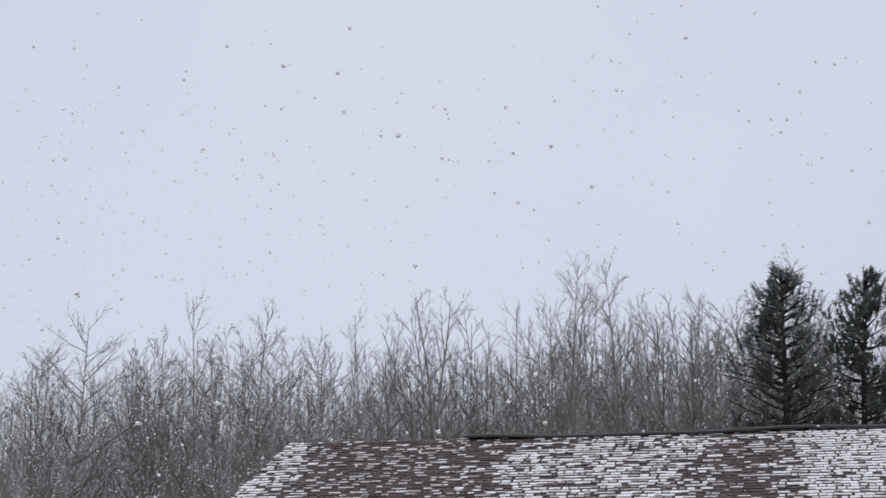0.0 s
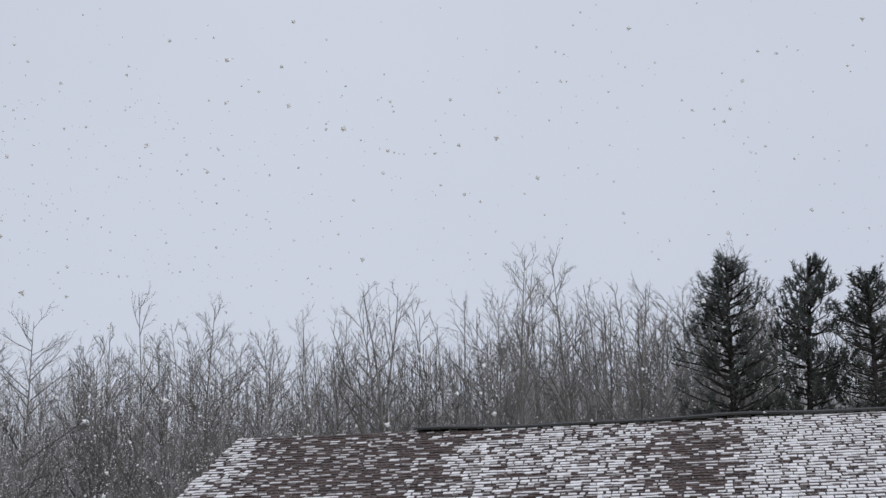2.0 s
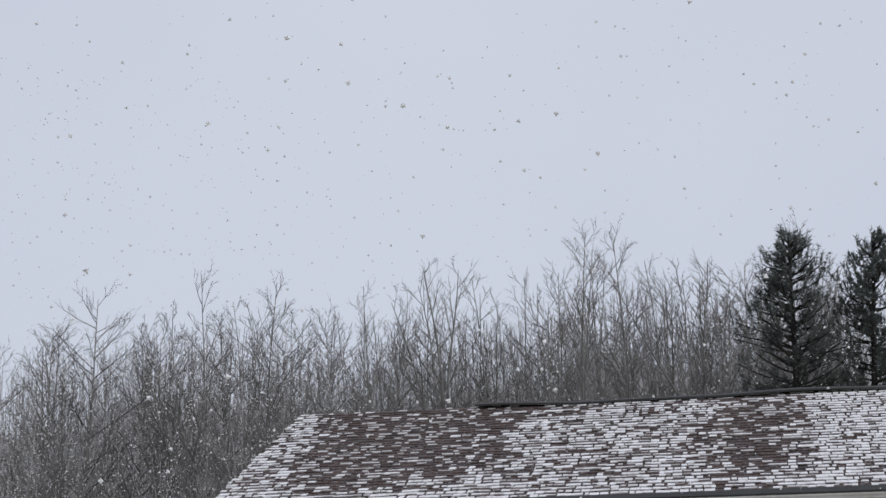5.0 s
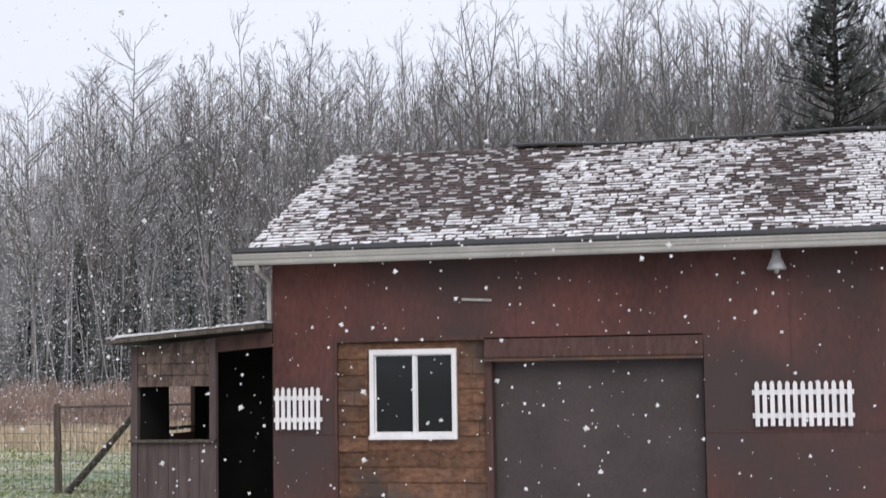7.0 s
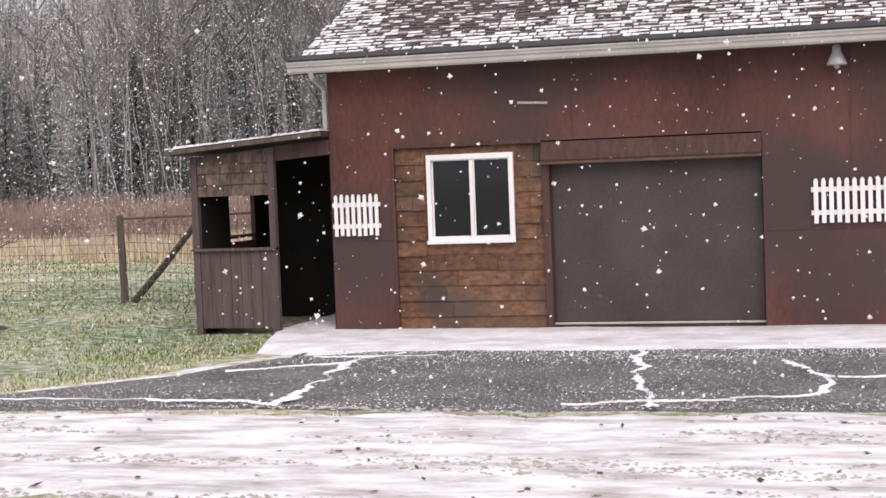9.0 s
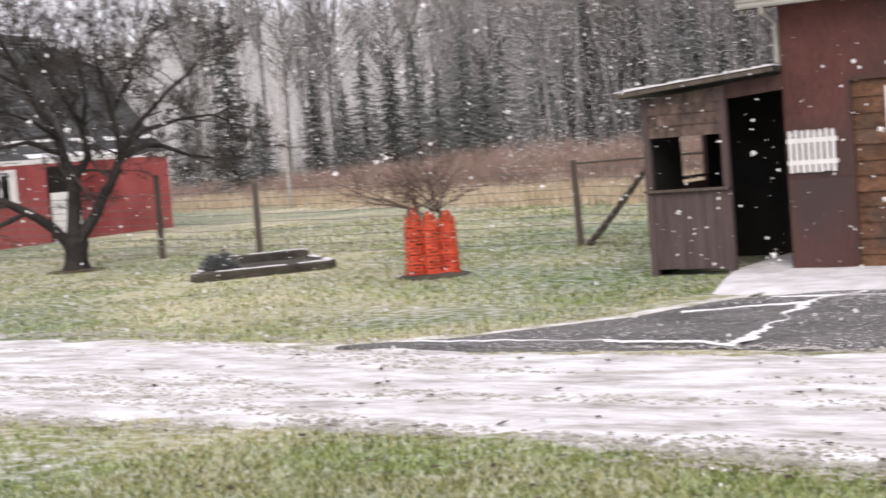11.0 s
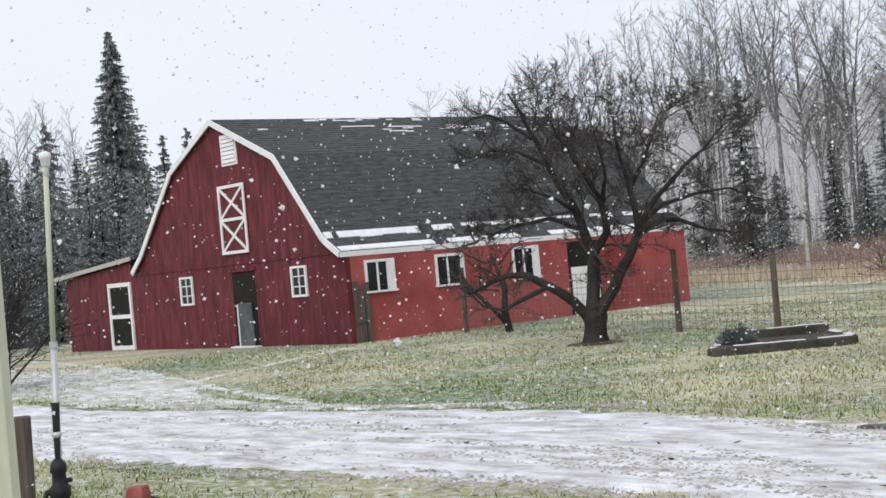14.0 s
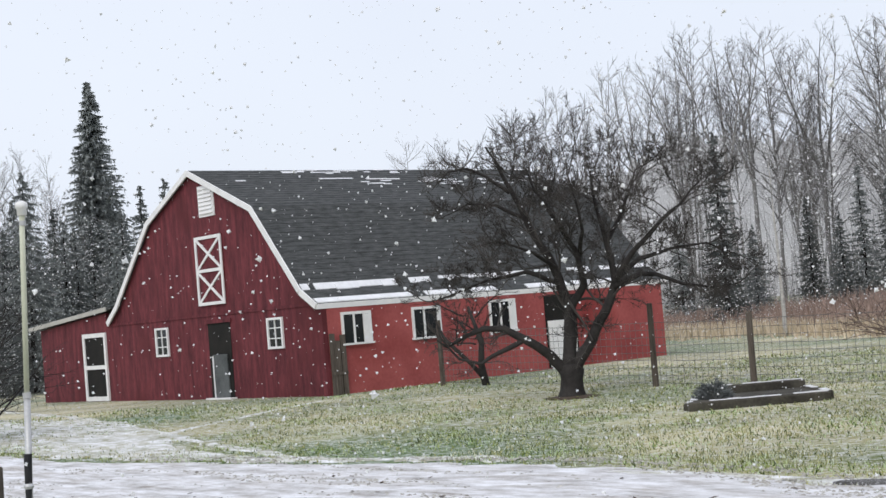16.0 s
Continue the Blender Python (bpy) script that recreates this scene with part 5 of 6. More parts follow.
# limbs of the apple tree: points (along, away, up) in metres from its foot, first radius, number of side branches, their length and the depth of branching
APPLE_LIMBS = [([(-0.02, 0.0, 0.35), (0.02, 0.0, 0.75), (0.09, 0.05, 1.25), (0.13, 0.1, 1.75), (-0.06, 0.15, 2.6), (-0.32, 0.2, 3.3), (-0.64, 0.3, 4.1), (-0.9, 0.3, 4.8), (-1.1, 0.2, 5.4), (-1.3, 0.2, 5.95)], 0.17, 17, 1.25, 3),
               ([(0.08, 0.0, 0.38), (0.30, -0.05, 0.8), (0.58, -0.1, 1.25), (0.93, -0.15, 1.9), (1.08, -0.2, 2.3), (1.0, -0.2, 2.9), (0.9, -0.1, 3.7), (0.8, 0.0, 4.45), (0.72, 0.0, 5.3)], 0.145, 15, 1.3, 3),
               ([(0.10, 0.1, 1.7), (0.45, 0.0, 2.3), (0.36, -0.2, 3.1), (-0.02, -0.4, 3.9), (-0.36, -0.5, 4.7), (-0.5, -0.5, 5.2)], 0.10, 12, 1.25, 3),
               ([(-0.9, 0.3, 4.75), (-1.3, 0.2, 5.2), (-1.7, 0.1, 5.4), (-2.1, 0.0, 5.35), (-2.35, 0.0, 5.0)], 0.045, 7, 0.8, 2),
               ([(-0.64, 0.3, 4.1), (-1.2, 0.5, 4.5), (-1.8, 0.6, 4.6), (-2.4, 0.6, 4.3)], 0.05, 8, 0.95, 3),
               ([(1.0, -0.2, 2.2), (1.55, -0.1, 2.45), (1.9, 0.0, 2.4), (2.4, 0.1, 2.15), (2.95, 0.1, 2.0), (3.5, 0.1, 2.05)], 0.075, 11, 0.85, 3),
               ([(1.08, -0.2, 2.4), (1.45, -0.4, 3.0), (2.05, -0.6, 3.7), (2.6, -0.6, 4.2), (2.9, -0.6, 4.6)], 0.075, 11, 1.2, 3),
               ([(1.1, -0.2, 2.4), (1.6, 0.3, 2.85), (2.25, 0.6, 3.05), (3.0, 0.7, 3.1), (3.6, 0.7, 2.75)], 0.065, 10, 1.05, 3),
               ([(0.95, -0.1, 3.2), (1.35, 0.4, 4.0), (1.6, 0.7, 4.7), (1.75, 0.8, 5.1)], 0.055, 8, 1.1, 3),
               ([(0.0, 0.15, 2.4), (-0.7, 0.3, 2.75), (-1.4, 0.35, 2.65), (-2.1, 0.3, 2.4), (-2.7, 0.3, 2.2)], 0.06, 11, 0.85, 3),
               ([(-0.1, 0.1, 2.8), (-0.5, -0.5, 3.2), (-1.1, -0.8, 3.5), (-1.7, -0.9, 3.4)], 0.05, 9, 1.0, 3),
               ([(0.4, -0.1, 3.0), (0.5, -0.8, 3.6), (0.4, -1.2, 4.3), (0.3, -1.3, 4.9)], 0.055, 8, 1.15, 3),
               ([(-0.05, 0.0, 0.45), (-0.34, -0.1, 0.88), (-0.8, -0.2, 1.2), (-1.2, -0.2, 1.47), (-1.6, -0.2, 1.52), (-2.0, -0.2, 1.4), (-2.4, -0.2, 1.2), (-2.6, -0.2, 1.35)], 0.125, 9, 0.75, 2),
               ([(-0.85, -0.2, 1.22), (-1.3, -0.35, 1.02), (-1.74, -0.4, 0.82), (-2.15, -0.4, 0.97), (-2.5, -0.4, 1.4), (-2.55, -0.4, 1.8)], 0.06, 6, 0.6, 2)]


def apple_tree():
    x, y, _ = polar(-45.89, 31.0)
    z = ground_z(x, y)
    t = thing("apple_tree", "old gnarled leafless apple tree with dark bark and tangled crown", "tree", (x, y, z))
    right = Vector((math.cos(radians(45.89)), math.sin(radians(45.89)), 0))
    away = Vector((-right.y, right.x, 0))
    trunk, crown = Shape(), Shape()
    rng = random.Random(77)
    k, rings, sides = len(trunk.v), [(-0.25, 0.36), (0.02, 0.275), (0.16, 0.225), (0.34, 0.21), (0.52, 0.235), (0.66, 0.19)], 14
    for h, r in rings:
        for i in range(sides):
            a = 2 * math.pi * i / sides
            q = r * (1 + 0.10 * math.sin(3 * a + 1.0) + 0.07 * math.sin(5 * a + h * 4))
            p = right * (q * math.cos(a) + 0.06 * h) + away * q * math.sin(a)
            trunk.v.append((p.x, p.y, h))
    for j in range(len(rings) - 1):
        for i in range(sides):
            n = (i + 1) % sides
            trunk.f.append((k + j * sides + i, k + j * sides + n, k + (j + 1) * sides + n, k + (j + 1) * sides + i))
    trunk.f.append(tuple(k + (len(rings) - 1) * sides + i for i in range(sides)))
    for points, r, n, length, depth in APPLE_LIMBS:
        pts = []
        ends = [right * a + away * b + Vector((0, 0, c - 0.18 * max(0.0, c - 1.8))) for a, b, c in points]
        for i in range(3 * (len(ends) - 1) + 1):
            p, _ = along(ends, min(0.9999, i / (3 * (len(ends) - 1))))
            gnarl = 0.0 if i == 0 else 0.05
            pts.append(p + gnarl * Vector((noise.noise((p.x * 2.5, p.z * 2.5, r * 50)), noise.noise((p.x * 2.5, p.z * 2.5, r * 50 + 9)), noise.noise((p.x * 2.5, p.z * 2.5, r * 50 + 17)))))
        m = len(pts) - 1
        trunk.tube(pts, [r * (1 - 0.88 * (i / m) ** 0.85) * (1 + 0.10 * noise.noise((i * 0.9, r * 70, 1))) for i in range(m + 1)], 8, cap=False)
        for i in range(n):
            u = 0.28 + 0.72 * (i + rng.random()) / n
            p, d = along(pts, min(u, 0.999))
            v = (d * 0.45 + Vector((rng.uniform(-1, 1), rng.uniform(-1, 1), rng.uniform(-0.6, 0.65)))).normalized()
            limb_tree(rng, crown, p, v, length * rng.uniform(0.5, 0.95), max(0.014, r * 0.28 * (1.1 - u)), depth)
    local("trunk", trunk, APPLE_BARK, t, smooth=True)
    local("crown", crown, APPLE_TWIG, t)
    ring = Shape().lathe([(0.68, -0.04), (0.58, 0.005), (0.4, 0.02), (0.18, 0.03)], (0, 0, 0), 22)
    local("mulch", ring, LEAF, t, "ring of dark leaf mulch round the trunk")


apple_tree()


def sapling():
    x, y, _ = polar(-48.97, 36.6)
    t = thing("sapling", "small crooked bare fruit tree before the red barn wall", "tree", (x, y, ground_z(x, y)))
    right = Vector((math.cos(radians(48.97)), math.sin(radians(48.97)), 0))
    rng = random.Random(9)
    a, b = Shape(), Shape()
    a.tube([(0, 0, -0.15), -right * 0.1 + Vector((0, 0, 0.5)), -right * 0.05 + Vector((0, 0, 1.0)), -right * 0.3 + Vector((0, 0, 1.9))], [0.10, 0.085, 0.07, 0.03], 7)
    a.tube([(0, 0, 0.1), -right * 0.35 + Vector((0, 0, 0.55)), -right * 0.9 + Vector((0, 0, 1.15)), -right * 1.1 + Vector((0, 0, 1.6))], [0.06, 0.05, 0.045, 0.02], 6)
    for k in range(9):
        limb_tree(rng, b, -right * rng.uniform(0, 0.9) + Vector((0, 0, rng.uniform(0.9, 1.7))), (rng.uniform(-1, 1), rng.uniform(-1, 1), rng.uniform(0.2, 1)), rng.uniform(0.6, 1.1), 0.025, 2)
    local("trunk", a, APPLE_BARK, t, smooth=True)
    local("crown", b, APPLE_BARK, t)


sapling()


# ---------------------------------------------------------------- wire fence and gate
def fence():
    posts = [(-50.59, 38.2, 1.62), (-42.77, 32.0, 1.72), (-39.22, 30.3, 1.46), (-33.3, 28.4, 1.45), (-27.27, 26.9, 1.50)]
    places = []
    for az, r, h in posts:
        x, y, _ = polar(az, r)
        places.append((x, y, ground_z(x, y), h))
    f = thing("wire_fence", "woven wire fence on weathered wooden posts", "fence", (places[1][0], places[1][1], places[1][2]))
    rng = random.Random(12)
    for k, (x, y, z, h) in enumerate(places):
        if k == 3:
            continue
        lean = rng.uniform(-0.03, 0.03)
        part("post", Shape().tube([(x, y, z - 0.3), (x + lean, y, z + h * 0.5), (x + lean * 2, y, z + h - 0.02), (x + lean * 2, y, z + h)], [0.070, 0.064, 0.060, 0.048], 9), GREY_WOOD, f)
    for (xa, ya, za, ha), (xb, yb, zb, hb) in zip(places, places[1:]):
        s = Shape()
        pa, pb = Vector((xa, ya, za)), Vector((xb, yb, zb))
        n = int((pb - pa).length / 0.16)
        for i in range(9):
            h = 0.08 + i * 0.155
            sag = [pa.lerp(pb, j / 8) + Vector((0, 0, h - 0.03 * math.sin(math.pi * j / 8) * rng.random())) for j in range(9)]
            s.tube(sag, [0.006] * 9, 3, cap=False)
        for i in range(n + 1):
            p = pa.lerp(pb, i / n)
            s.tube([p + Vector((0, 0, 0.08)), p + Vector((rng.uniform(-0.02, 0.02), 0, 1.32))], [0.005] * 2, 3, cap=False)
        part("wire_panel", s, WIRE, f, kind="stuff")
    # end post to shed: top rail, mesh and diagonal brace
    x, y, z, h = places[-1]
    g = thing("fence_brace", "diagonal pole brace and top rail beside the shed", "brace", (x, y, z))
    xe, ye = -9.15, 22.2
    part("brace", Shape().tube([(x + 0.16, y - 0.02, z), (x + 0.9, y - 0.35, z + 0.62), (x + 1.75, y - 0.8, z + 1.34)], [0.065, 0.06, 0.05], 8), GREY_WOOD, g)
    part("rail", Shape().tube([(x, y, z + 1.44), ((x + xe) / 2, (y + ye) / 2, z + 1.47), (xe, ye, z + 1.5)], [0.02, 0.02, 0.02], 6), GREY_WOOD, g, "snow-dusted top rail")
    s = Shape()
    pa, pb = Vector((x, y, z)), Vector((xe, ye, 0.0))
    n = 22
    for i in range(9):
        s.tube([pa + Vector((0, 0, 0.08 + i * 0.16)), pb + Vector((0, 0, 0.08 + i * 0.16))], [0.006] * 2, 3, cap=False)
    for i in range(n + 1):
        p = pa.lerp(pb, i / n)
        s.tube([p + Vector((0, 0, 0.05)), p + Vector((0, 0, 1.42))], [0.005] * 2, 3, cap=False)
    part("wire_panel", s, WIRE, g, kind="stuff")


fence()


# ---------------------------------------------------------------- raised bed of old timbers
def raised_bed():
    a, b = Vector(polar(-41.66, 26.1)), Vector(polar(-36.57, 26.6))
    c, d = Vector(polar(-41.2, 28.1)), Vector(polar(-37.45, 28.6))
    zg = ground_z(a.x, a.y)
    t = thing("raised_bed", "low garden bed edged with dark mossy timbers and snow", "garden bed", (a.x, a.y, zg))
    rng = random.Random(2)

    def timber(p, q, w, h, z):
        dirn = (q - p).normalized()
        ang = math.atan2(dirn.y, dirn.x)
        m = Matrix.Translation((p.x, p.y, z)) @ Matrix.Rotation(ang, 4, "Z")
        l = (q - p).length
        part("timber", Shape().box(0, l, -w / 2, w / 2, 0, h, m), DARK_WOOD, t, bevel=0.025)
        cap = Shape()
        x = 0.03
        while x < l - 0.1:
            e = min(x + rng.uniform(0.1, 0.35), l - 0.03)
            if rng.random() < 0.8:
                cap.box(x, e, -w / 2 + rng.uniform(0.03, 0.08), w / 2 - rng.uniform(0.02, 0.06), h, h + rng.uniform(0.008, 0.02), m)
            x = e
        part("snow_cap", cap, SNOW, t, kind="stuff")
    timber(a, b, 0.20, 0.17, zg - 0.02)
    timber(c, d, 0.18, 0.26, ground_z(c.x, c.y) - 0.02)
    timber(a + (c - a).normalized() * 0.15, c - (c - a).normalized() * 0.15, 0.2, 0.15, zg - 0.02)
    timber(b + (d - b).normalized() * 0.15, d - (d - b).normalized() * 0.15, 0.2, 0.17, zg - 0.02)
    soil = Shape()
    soil.add([(p.x, p.y, zg + 0.12) for p in (a, b, d, c)], [(0, 1, 2, 3)])
    part("soil", soil, DARK_WOOD, t, "dark soil dusted with snow")
    p = Vector(polar(-40.75, 27.2))
    tuft = Shape()
    for k in range(1500):
        a, h = rng.uniform(0, 6.283), rng.random()
        rad = 0.29 * (1 + 0.35 * noise.noise((math.cos(a) * 2, math.sin(a) * 2, h * 2))) * math.sqrt(max(0.0, 1 - (h - 0.35) ** 2 / 0.5)) * rng.uniform(0.5, 1.05)
        q = p + Vector((rad * math.cos(a), rad * math.sin(a), zg + 0.08 + 0.33 * h * (0.85 + 0.5 * noise.noise((math.cos(a) * 1.5, math.sin(a) * 1.5, 4)))))
        v = Vector((math.cos(a) + rng.gauss(0, 0.5), math.sin(a) + rng.gauss(0, 0.5), rng.uniform(-0.2, 1.0))).normalized() * rng.uniform(0.05, 0.11)
        w = v.orthogonal().normalized() * 0.011
        tuft.add([q - w, q + w, q + v], [(0, 1, 2)])
    bush = thing("low_shrub", "small dark green clipped shrub in the timber bed", "shrub", (p.x, p.y, zg + 0.12))
    part("foliage", tuft, NEEDLE, bush)


raised_bed()


# ---------------------------------------------------------------- shrub wrapped in orange netting
def wrapped_shrub():
    x, y, _ = polar(-32.85, 23.6)
    z = ground_z(x, y)
    t = thing("wrapped_shrub", "spreading bare shrub with its stems wrapped in orange snow netting", "shrub", (x, y, z))
    rng = random.Random(30)
    right = Vector((math.cos(radians(32.85)), math.sin(radians(32.85)), 0))
    away = Vector((-right.y, right.x, 0))
    wood = Shape()
    for k, (ox, oy, h, r) in enumerate([(-0.26, 0.0, 1.07, 0.135), (0.0, -0.07, 0.99, 0.125), (0.26, 0.03, 0.98, 0.14)]):
        c = right * ox + away * oy
        net = Shape()
        rows, seg = 21, 20
        for i in range(rows):
            zz = 0.02 + (h - 0.03) * i / (rows - 1)
            flare = r * (1.18 - 0.30 * zz / h) * (1 + 0.05 * math.sin(i * 1.7 + k)) * (1 - 0.45 * smoothstep(0.86, 1.0, zz / h))
            ring = []
            for s in range(seg + 1):
                a = 2 * math.pi * s / seg
                q = flare * (1 + 0.10 * math.sin(a * 4 + k + zz * 2) + 0.04 * rng.uniform(-1, 1))
                ring.append((c.x + q * math.cos(a), c.y + q * math.sin(a), zz + 0.012 * rng.uniform(-1, 1)))
            band = []
            k0 = len(net.v)
            for p in ring:
                net.v.append((p[0], p[1], p[2] - 0.019))
                net.v.append((p[0], p[1], p[2] + 0.019))
            for s in range(seg):
                q = k0 + 2 * s
                net.f.append((q, q + 2, q + 3, q + 1))
        for s in range(7):
            a = 2 * math.pi * s / 7 + 0.1 * k
            net.tube([c + Vector((r * (1.2 - 0.30 * u) * math.cos(a), r * (1.2 - 0.30 * u) * math.sin(a), 0.02 + (h - 0.03) * u)) for u in (0, 0.33, 0.66, 0.88)], [0.005] * 4, 4, cap=False)
        local("netting", net, ORANGE, t, "bright orange plastic netting")
        for m in range(3):
            a = rng.uniform(0, 6.28)
            foot = c + Vector((0.06 * math.cos(a), 0.06 * math.sin(a), -0.1))
            top = c + Vector((0.10 * math.cos(a), 0.10 * math.sin(a), h))
            wood.tube([foot, foot.lerp(top, 0.5), top], [0.035, 0.03, 0.026], 5)
            for n in range(2):
                out = Vector((math.cos(a) + rng.uniform(-0.7, 0.7), math.sin(a) + rng.uniform(-0.7, 0.7), rng.uniform(0.2, 0.8)))
                limb_tree(rng, wood, top, (out + right * ox * 2.4).normalized(), rng.uniform(0.6, 1.15), 0.016, 2, 0.03, 0.16)
    local("crown", wood, SHRUB_TWIG, t)
    local("mulch", Shape().lathe([(0.62, -0.03), (0.55, 0.03), (0.3, 0.05), (0.02, 0.06)], (0, 0, 0), 18), DARK_WOOD, t)


wrapped_shrub()


# ---------------------------------------------------------------- field: brush bank, straw, lawn blades
def field():
    rng = random.Random(14)
    edge = line([(-75, 66), (-52, 66), (-45, 66), (-39, 62), (-35, 54), (-31, 46), (-26, 42), (-20, 41), (-10, 42), (10, 42)])
    top = line([(-75, -0.2), (-45, -0.35), (-39, -0.15), (-30.6, 0.3), (-25, 0.55), (-10, 0.6)])
    s, st = Shape(), Shape()
    for i in range(30000):
        az = rng.uniform(-56, -16)
        d = rng.random()
        r = edge(az) + d * 10
        x, y, _ = polar(az, r)
        z = ground_z(x, y)
        hmax = max(0.5, 1.95 + r * math.tan(radians(top(az))) - z)
        h = hmax * rng.uniform(0.45, 1.0) * (0.6 + 0.4 * smoothstep(0, 0.35, d)) * (0.85 + 0.3 * noise.noise((x * 0.3, y * 0.3, 1)))
        p = Vector((x, y, z - 0.05))
        lean = Vector((rng.uniform(-0.3, 0.3), rng.uniform(-0.3, 0.3), 1)) * h
        w = Vector((rng.uniform(-1, 1), rng.uniform(-1, 1), 0)).normalized() * rng.uniform(0.010, 0.026)
        s.add([p - w, p + w, p + lean * 0.6 + w, p + lean], [(0, 1, 2), (0, 2, 3)])
        q = p + lean * rng.uniform(0.4, 0.9)
        s.add([q - w * 0.6, q + w * 0.6, q + Vector((rng.uniform(-0.4, 0.4), rng.uniform(-0.4, 0.4), rng.uniform(0.1, 0.5)))], [(0, 1, 2)])
    tagged(part("brush", s, BRUSH), "reddish brown bank of dry weeds and brush along the field", "brush", kind="stuff")
    for i in range(16000):
        az = rng.uniform(-56, -16)
        r = edge(az) + rng.gauss(-1.2, 1.9)
        x, y, _ = polar(az, r)
        p = Vector((x, y, ground_z(x, y) - 0.03))
        h = rng.uniform(0.25, 0.7)
        w = Vector((rng.uniform(-1, 1), rng.uniform(-1, 1), 0)).normalized() * 0.03
        st.add([p - w, p + w, p + Vector((rng.uniform(-0.3, 0.3), rng.uniform(-0.3, 0.3), h))], [(0, 1, 2)])
    tagged(part("straw", st, STRAW), "pale dry grass at the edge of the lawn", "dry grass", kind="stuff")


field()


def lawn():
    rng = random.Random(15)
    g = Shape()
    for i in range(230000):
        az = rng.uniform(-72, -12)
        r = 6.5 * (40 / 6.5) ** rng.random()
        x, y, _ = polar(az, r)
        if DRIVE_NEAR(x) + 0.25 * rng.random() ** 2 < y < DRIVE_FAR(x) - 0.7 * rng.random() ** 2 or (x > -9 and y > 12.2 and (x > -7.3 or y < 13 + (x + 8.2) * 1.4)) or y > 45 or (x < -30.9 and y > 21.5) or (x > -9.2 and y > 19.6):
            continue
        k = noise.noise((x * 0.55, y * 0.55, 8))
        if rng.random() > 0.48 + 0.5 * smoothstep(13, 9, r) + 0.75 * k + 0.5 * noise.noise((x * 0.13, y * 0.3, 5)):
            continue
        n = 2
        z = ground_z(x, y)
        for j in range(n):
            p = Vector((x + rng.uniform(-0.05, 0.05), y + rng.uniform(-0.05, 0.05), z - 0.01))
            w = Vector((rng.uniform(-1, 1), rng.uniform(-1, 1), 0)).normalized() * (0.003 + 0.00032 * r)
            g.add([p - w, p + w, p + Vector((rng.uniform(-0.05, 0.05), rng.uniform(-0.05, 0.05), rng.uniform(0.025, 0.075)))], [(0, 1, 2)])
    tagged(part("grass_blades", g, BLADE), "short winter grass blades, green and straw coloured", "grass", kind="stuff")


lawn()


# ---------------------------------------------------------------- things beside the drive
def yard_pole():
    b, t_ = Vector(polar(-65.92, 16)), Vector(polar(-65.39, 16))
    z = ground_z(b.x, b.y)
    t = thing("yard_pole", "tall thin pale pole with a white cap", "pole", (b.x, b.y, z))
    top = Vector((t_.x, t_.y, 3.38))
    foot = Vector((b.x, b.y, z - 0.2))
    mid = foot.lerp(top, 0.48)
    part("lower_tube", Shape().tube([foot, mid], [0.034, 0.034], 12), LAMP_GREY, t, "grey lower tube", smooth=True)
    part("upper_tube", Shape().tube([mid, top], [0.028, 0.028], 12), POLE, t, "pale yellow-green upper tube", smooth=True)
    part("collar", Shape().tube([mid - Vector((0, 0, 0.03)), mid + Vector((0, 0, 0.03))], [0.042, 0.042], 12), LAMP_GREY, t)
    part("cap", Shape().lathe([(0.035, -0.06), (0.05, -0.05), (0.05, 0.01), (0.065, 0.02), (0.06, 0.07), (0.02, 0.09)], top, 14), WHITE_PAINT, t, smooth=True)
    part("band", Shape().tube([top - Vector((0, 0, 0.16)), top - Vector((0, 0, 0.11))], [0.034, 0.034], 12), LAMP_GREY, t)


yard_pole()


def hand_pump():
    p = Vector(polar(-65.87, 12.0))
    z = ground_z(p.x, p.y)
    t = thing("hand_pump", "black iron yard pump with a tall thin handle rod", "pump", (p.x, p.y, z))
    part("base_flange", Shape().lathe([(0.16, 0.0), (0.16, 0.03), (0.08, 0.05)], p + Vector((0, 0, z)), 14), BLACK_IRON, t)
    part("body", Shape().lathe([(0.060, 0.0), (0.062, 0.24), (0.076, 0.26), (0.076, 0.31), (0.060, 0.33), (0.064, 0.46), (0.082, 0.49), (0.080, 0.55), (0.056, 0.58), (0.052, 0.66), (0.066, 0.68), (0.058, 0.73), (0.030, 0.77)], p + Vector((0, 0, z)), 16), BLACK_IRON, t, smooth=True)
    lean = Vector(polar(-65.78, 12.0)) - p
    part("rod", Shape().tube([p + Vector((0, 0, z + 0.76)), p + lean * 0.5 + Vector((0, 0, z + 0.98)), p + lean + Vector((0, 0, 1.19))], [0.020, 0.028, 0.032], 10), BLACK_IRON, t)
    part("rod_collar", Shape().lathe([(0.035, 0), (0.04, 0.02), (0.03, 0.04)], p + lean * 0.5 + Vector((0, 0, z + 0.93)), 12), LAMP_GREY, t)
    right = Vector((math.cos(radians(65.9)), math.sin(radians(65.9)), 0))
    part("spout", Shape().tube([p + Vector((0, 0, z + 0.52)), p - right * 0.10 + Vector((0, 0, z + 0.52)), p - right * 0.115 + Vector((0, 0, z + 0.47))], [0.026, 0.024, 0.026], 8), BLACK_IRON, t)
    part("bolt", Shape().tube([p + Vector((0, 0, z + 0.60)), p + right * 0.095 + Vector((0, 0, z + 0.60))], [0.018, 0.018], 8), BLACK_IRON, t)
    part("bolt", Shape().tube([p + Vector((0, 0, z + 0.29)), p + right * 0.11 + Vector((0, 0, z + 0.285))], [0.020, 0.020], 8), BLACK_IRON, t)


hand_pump()


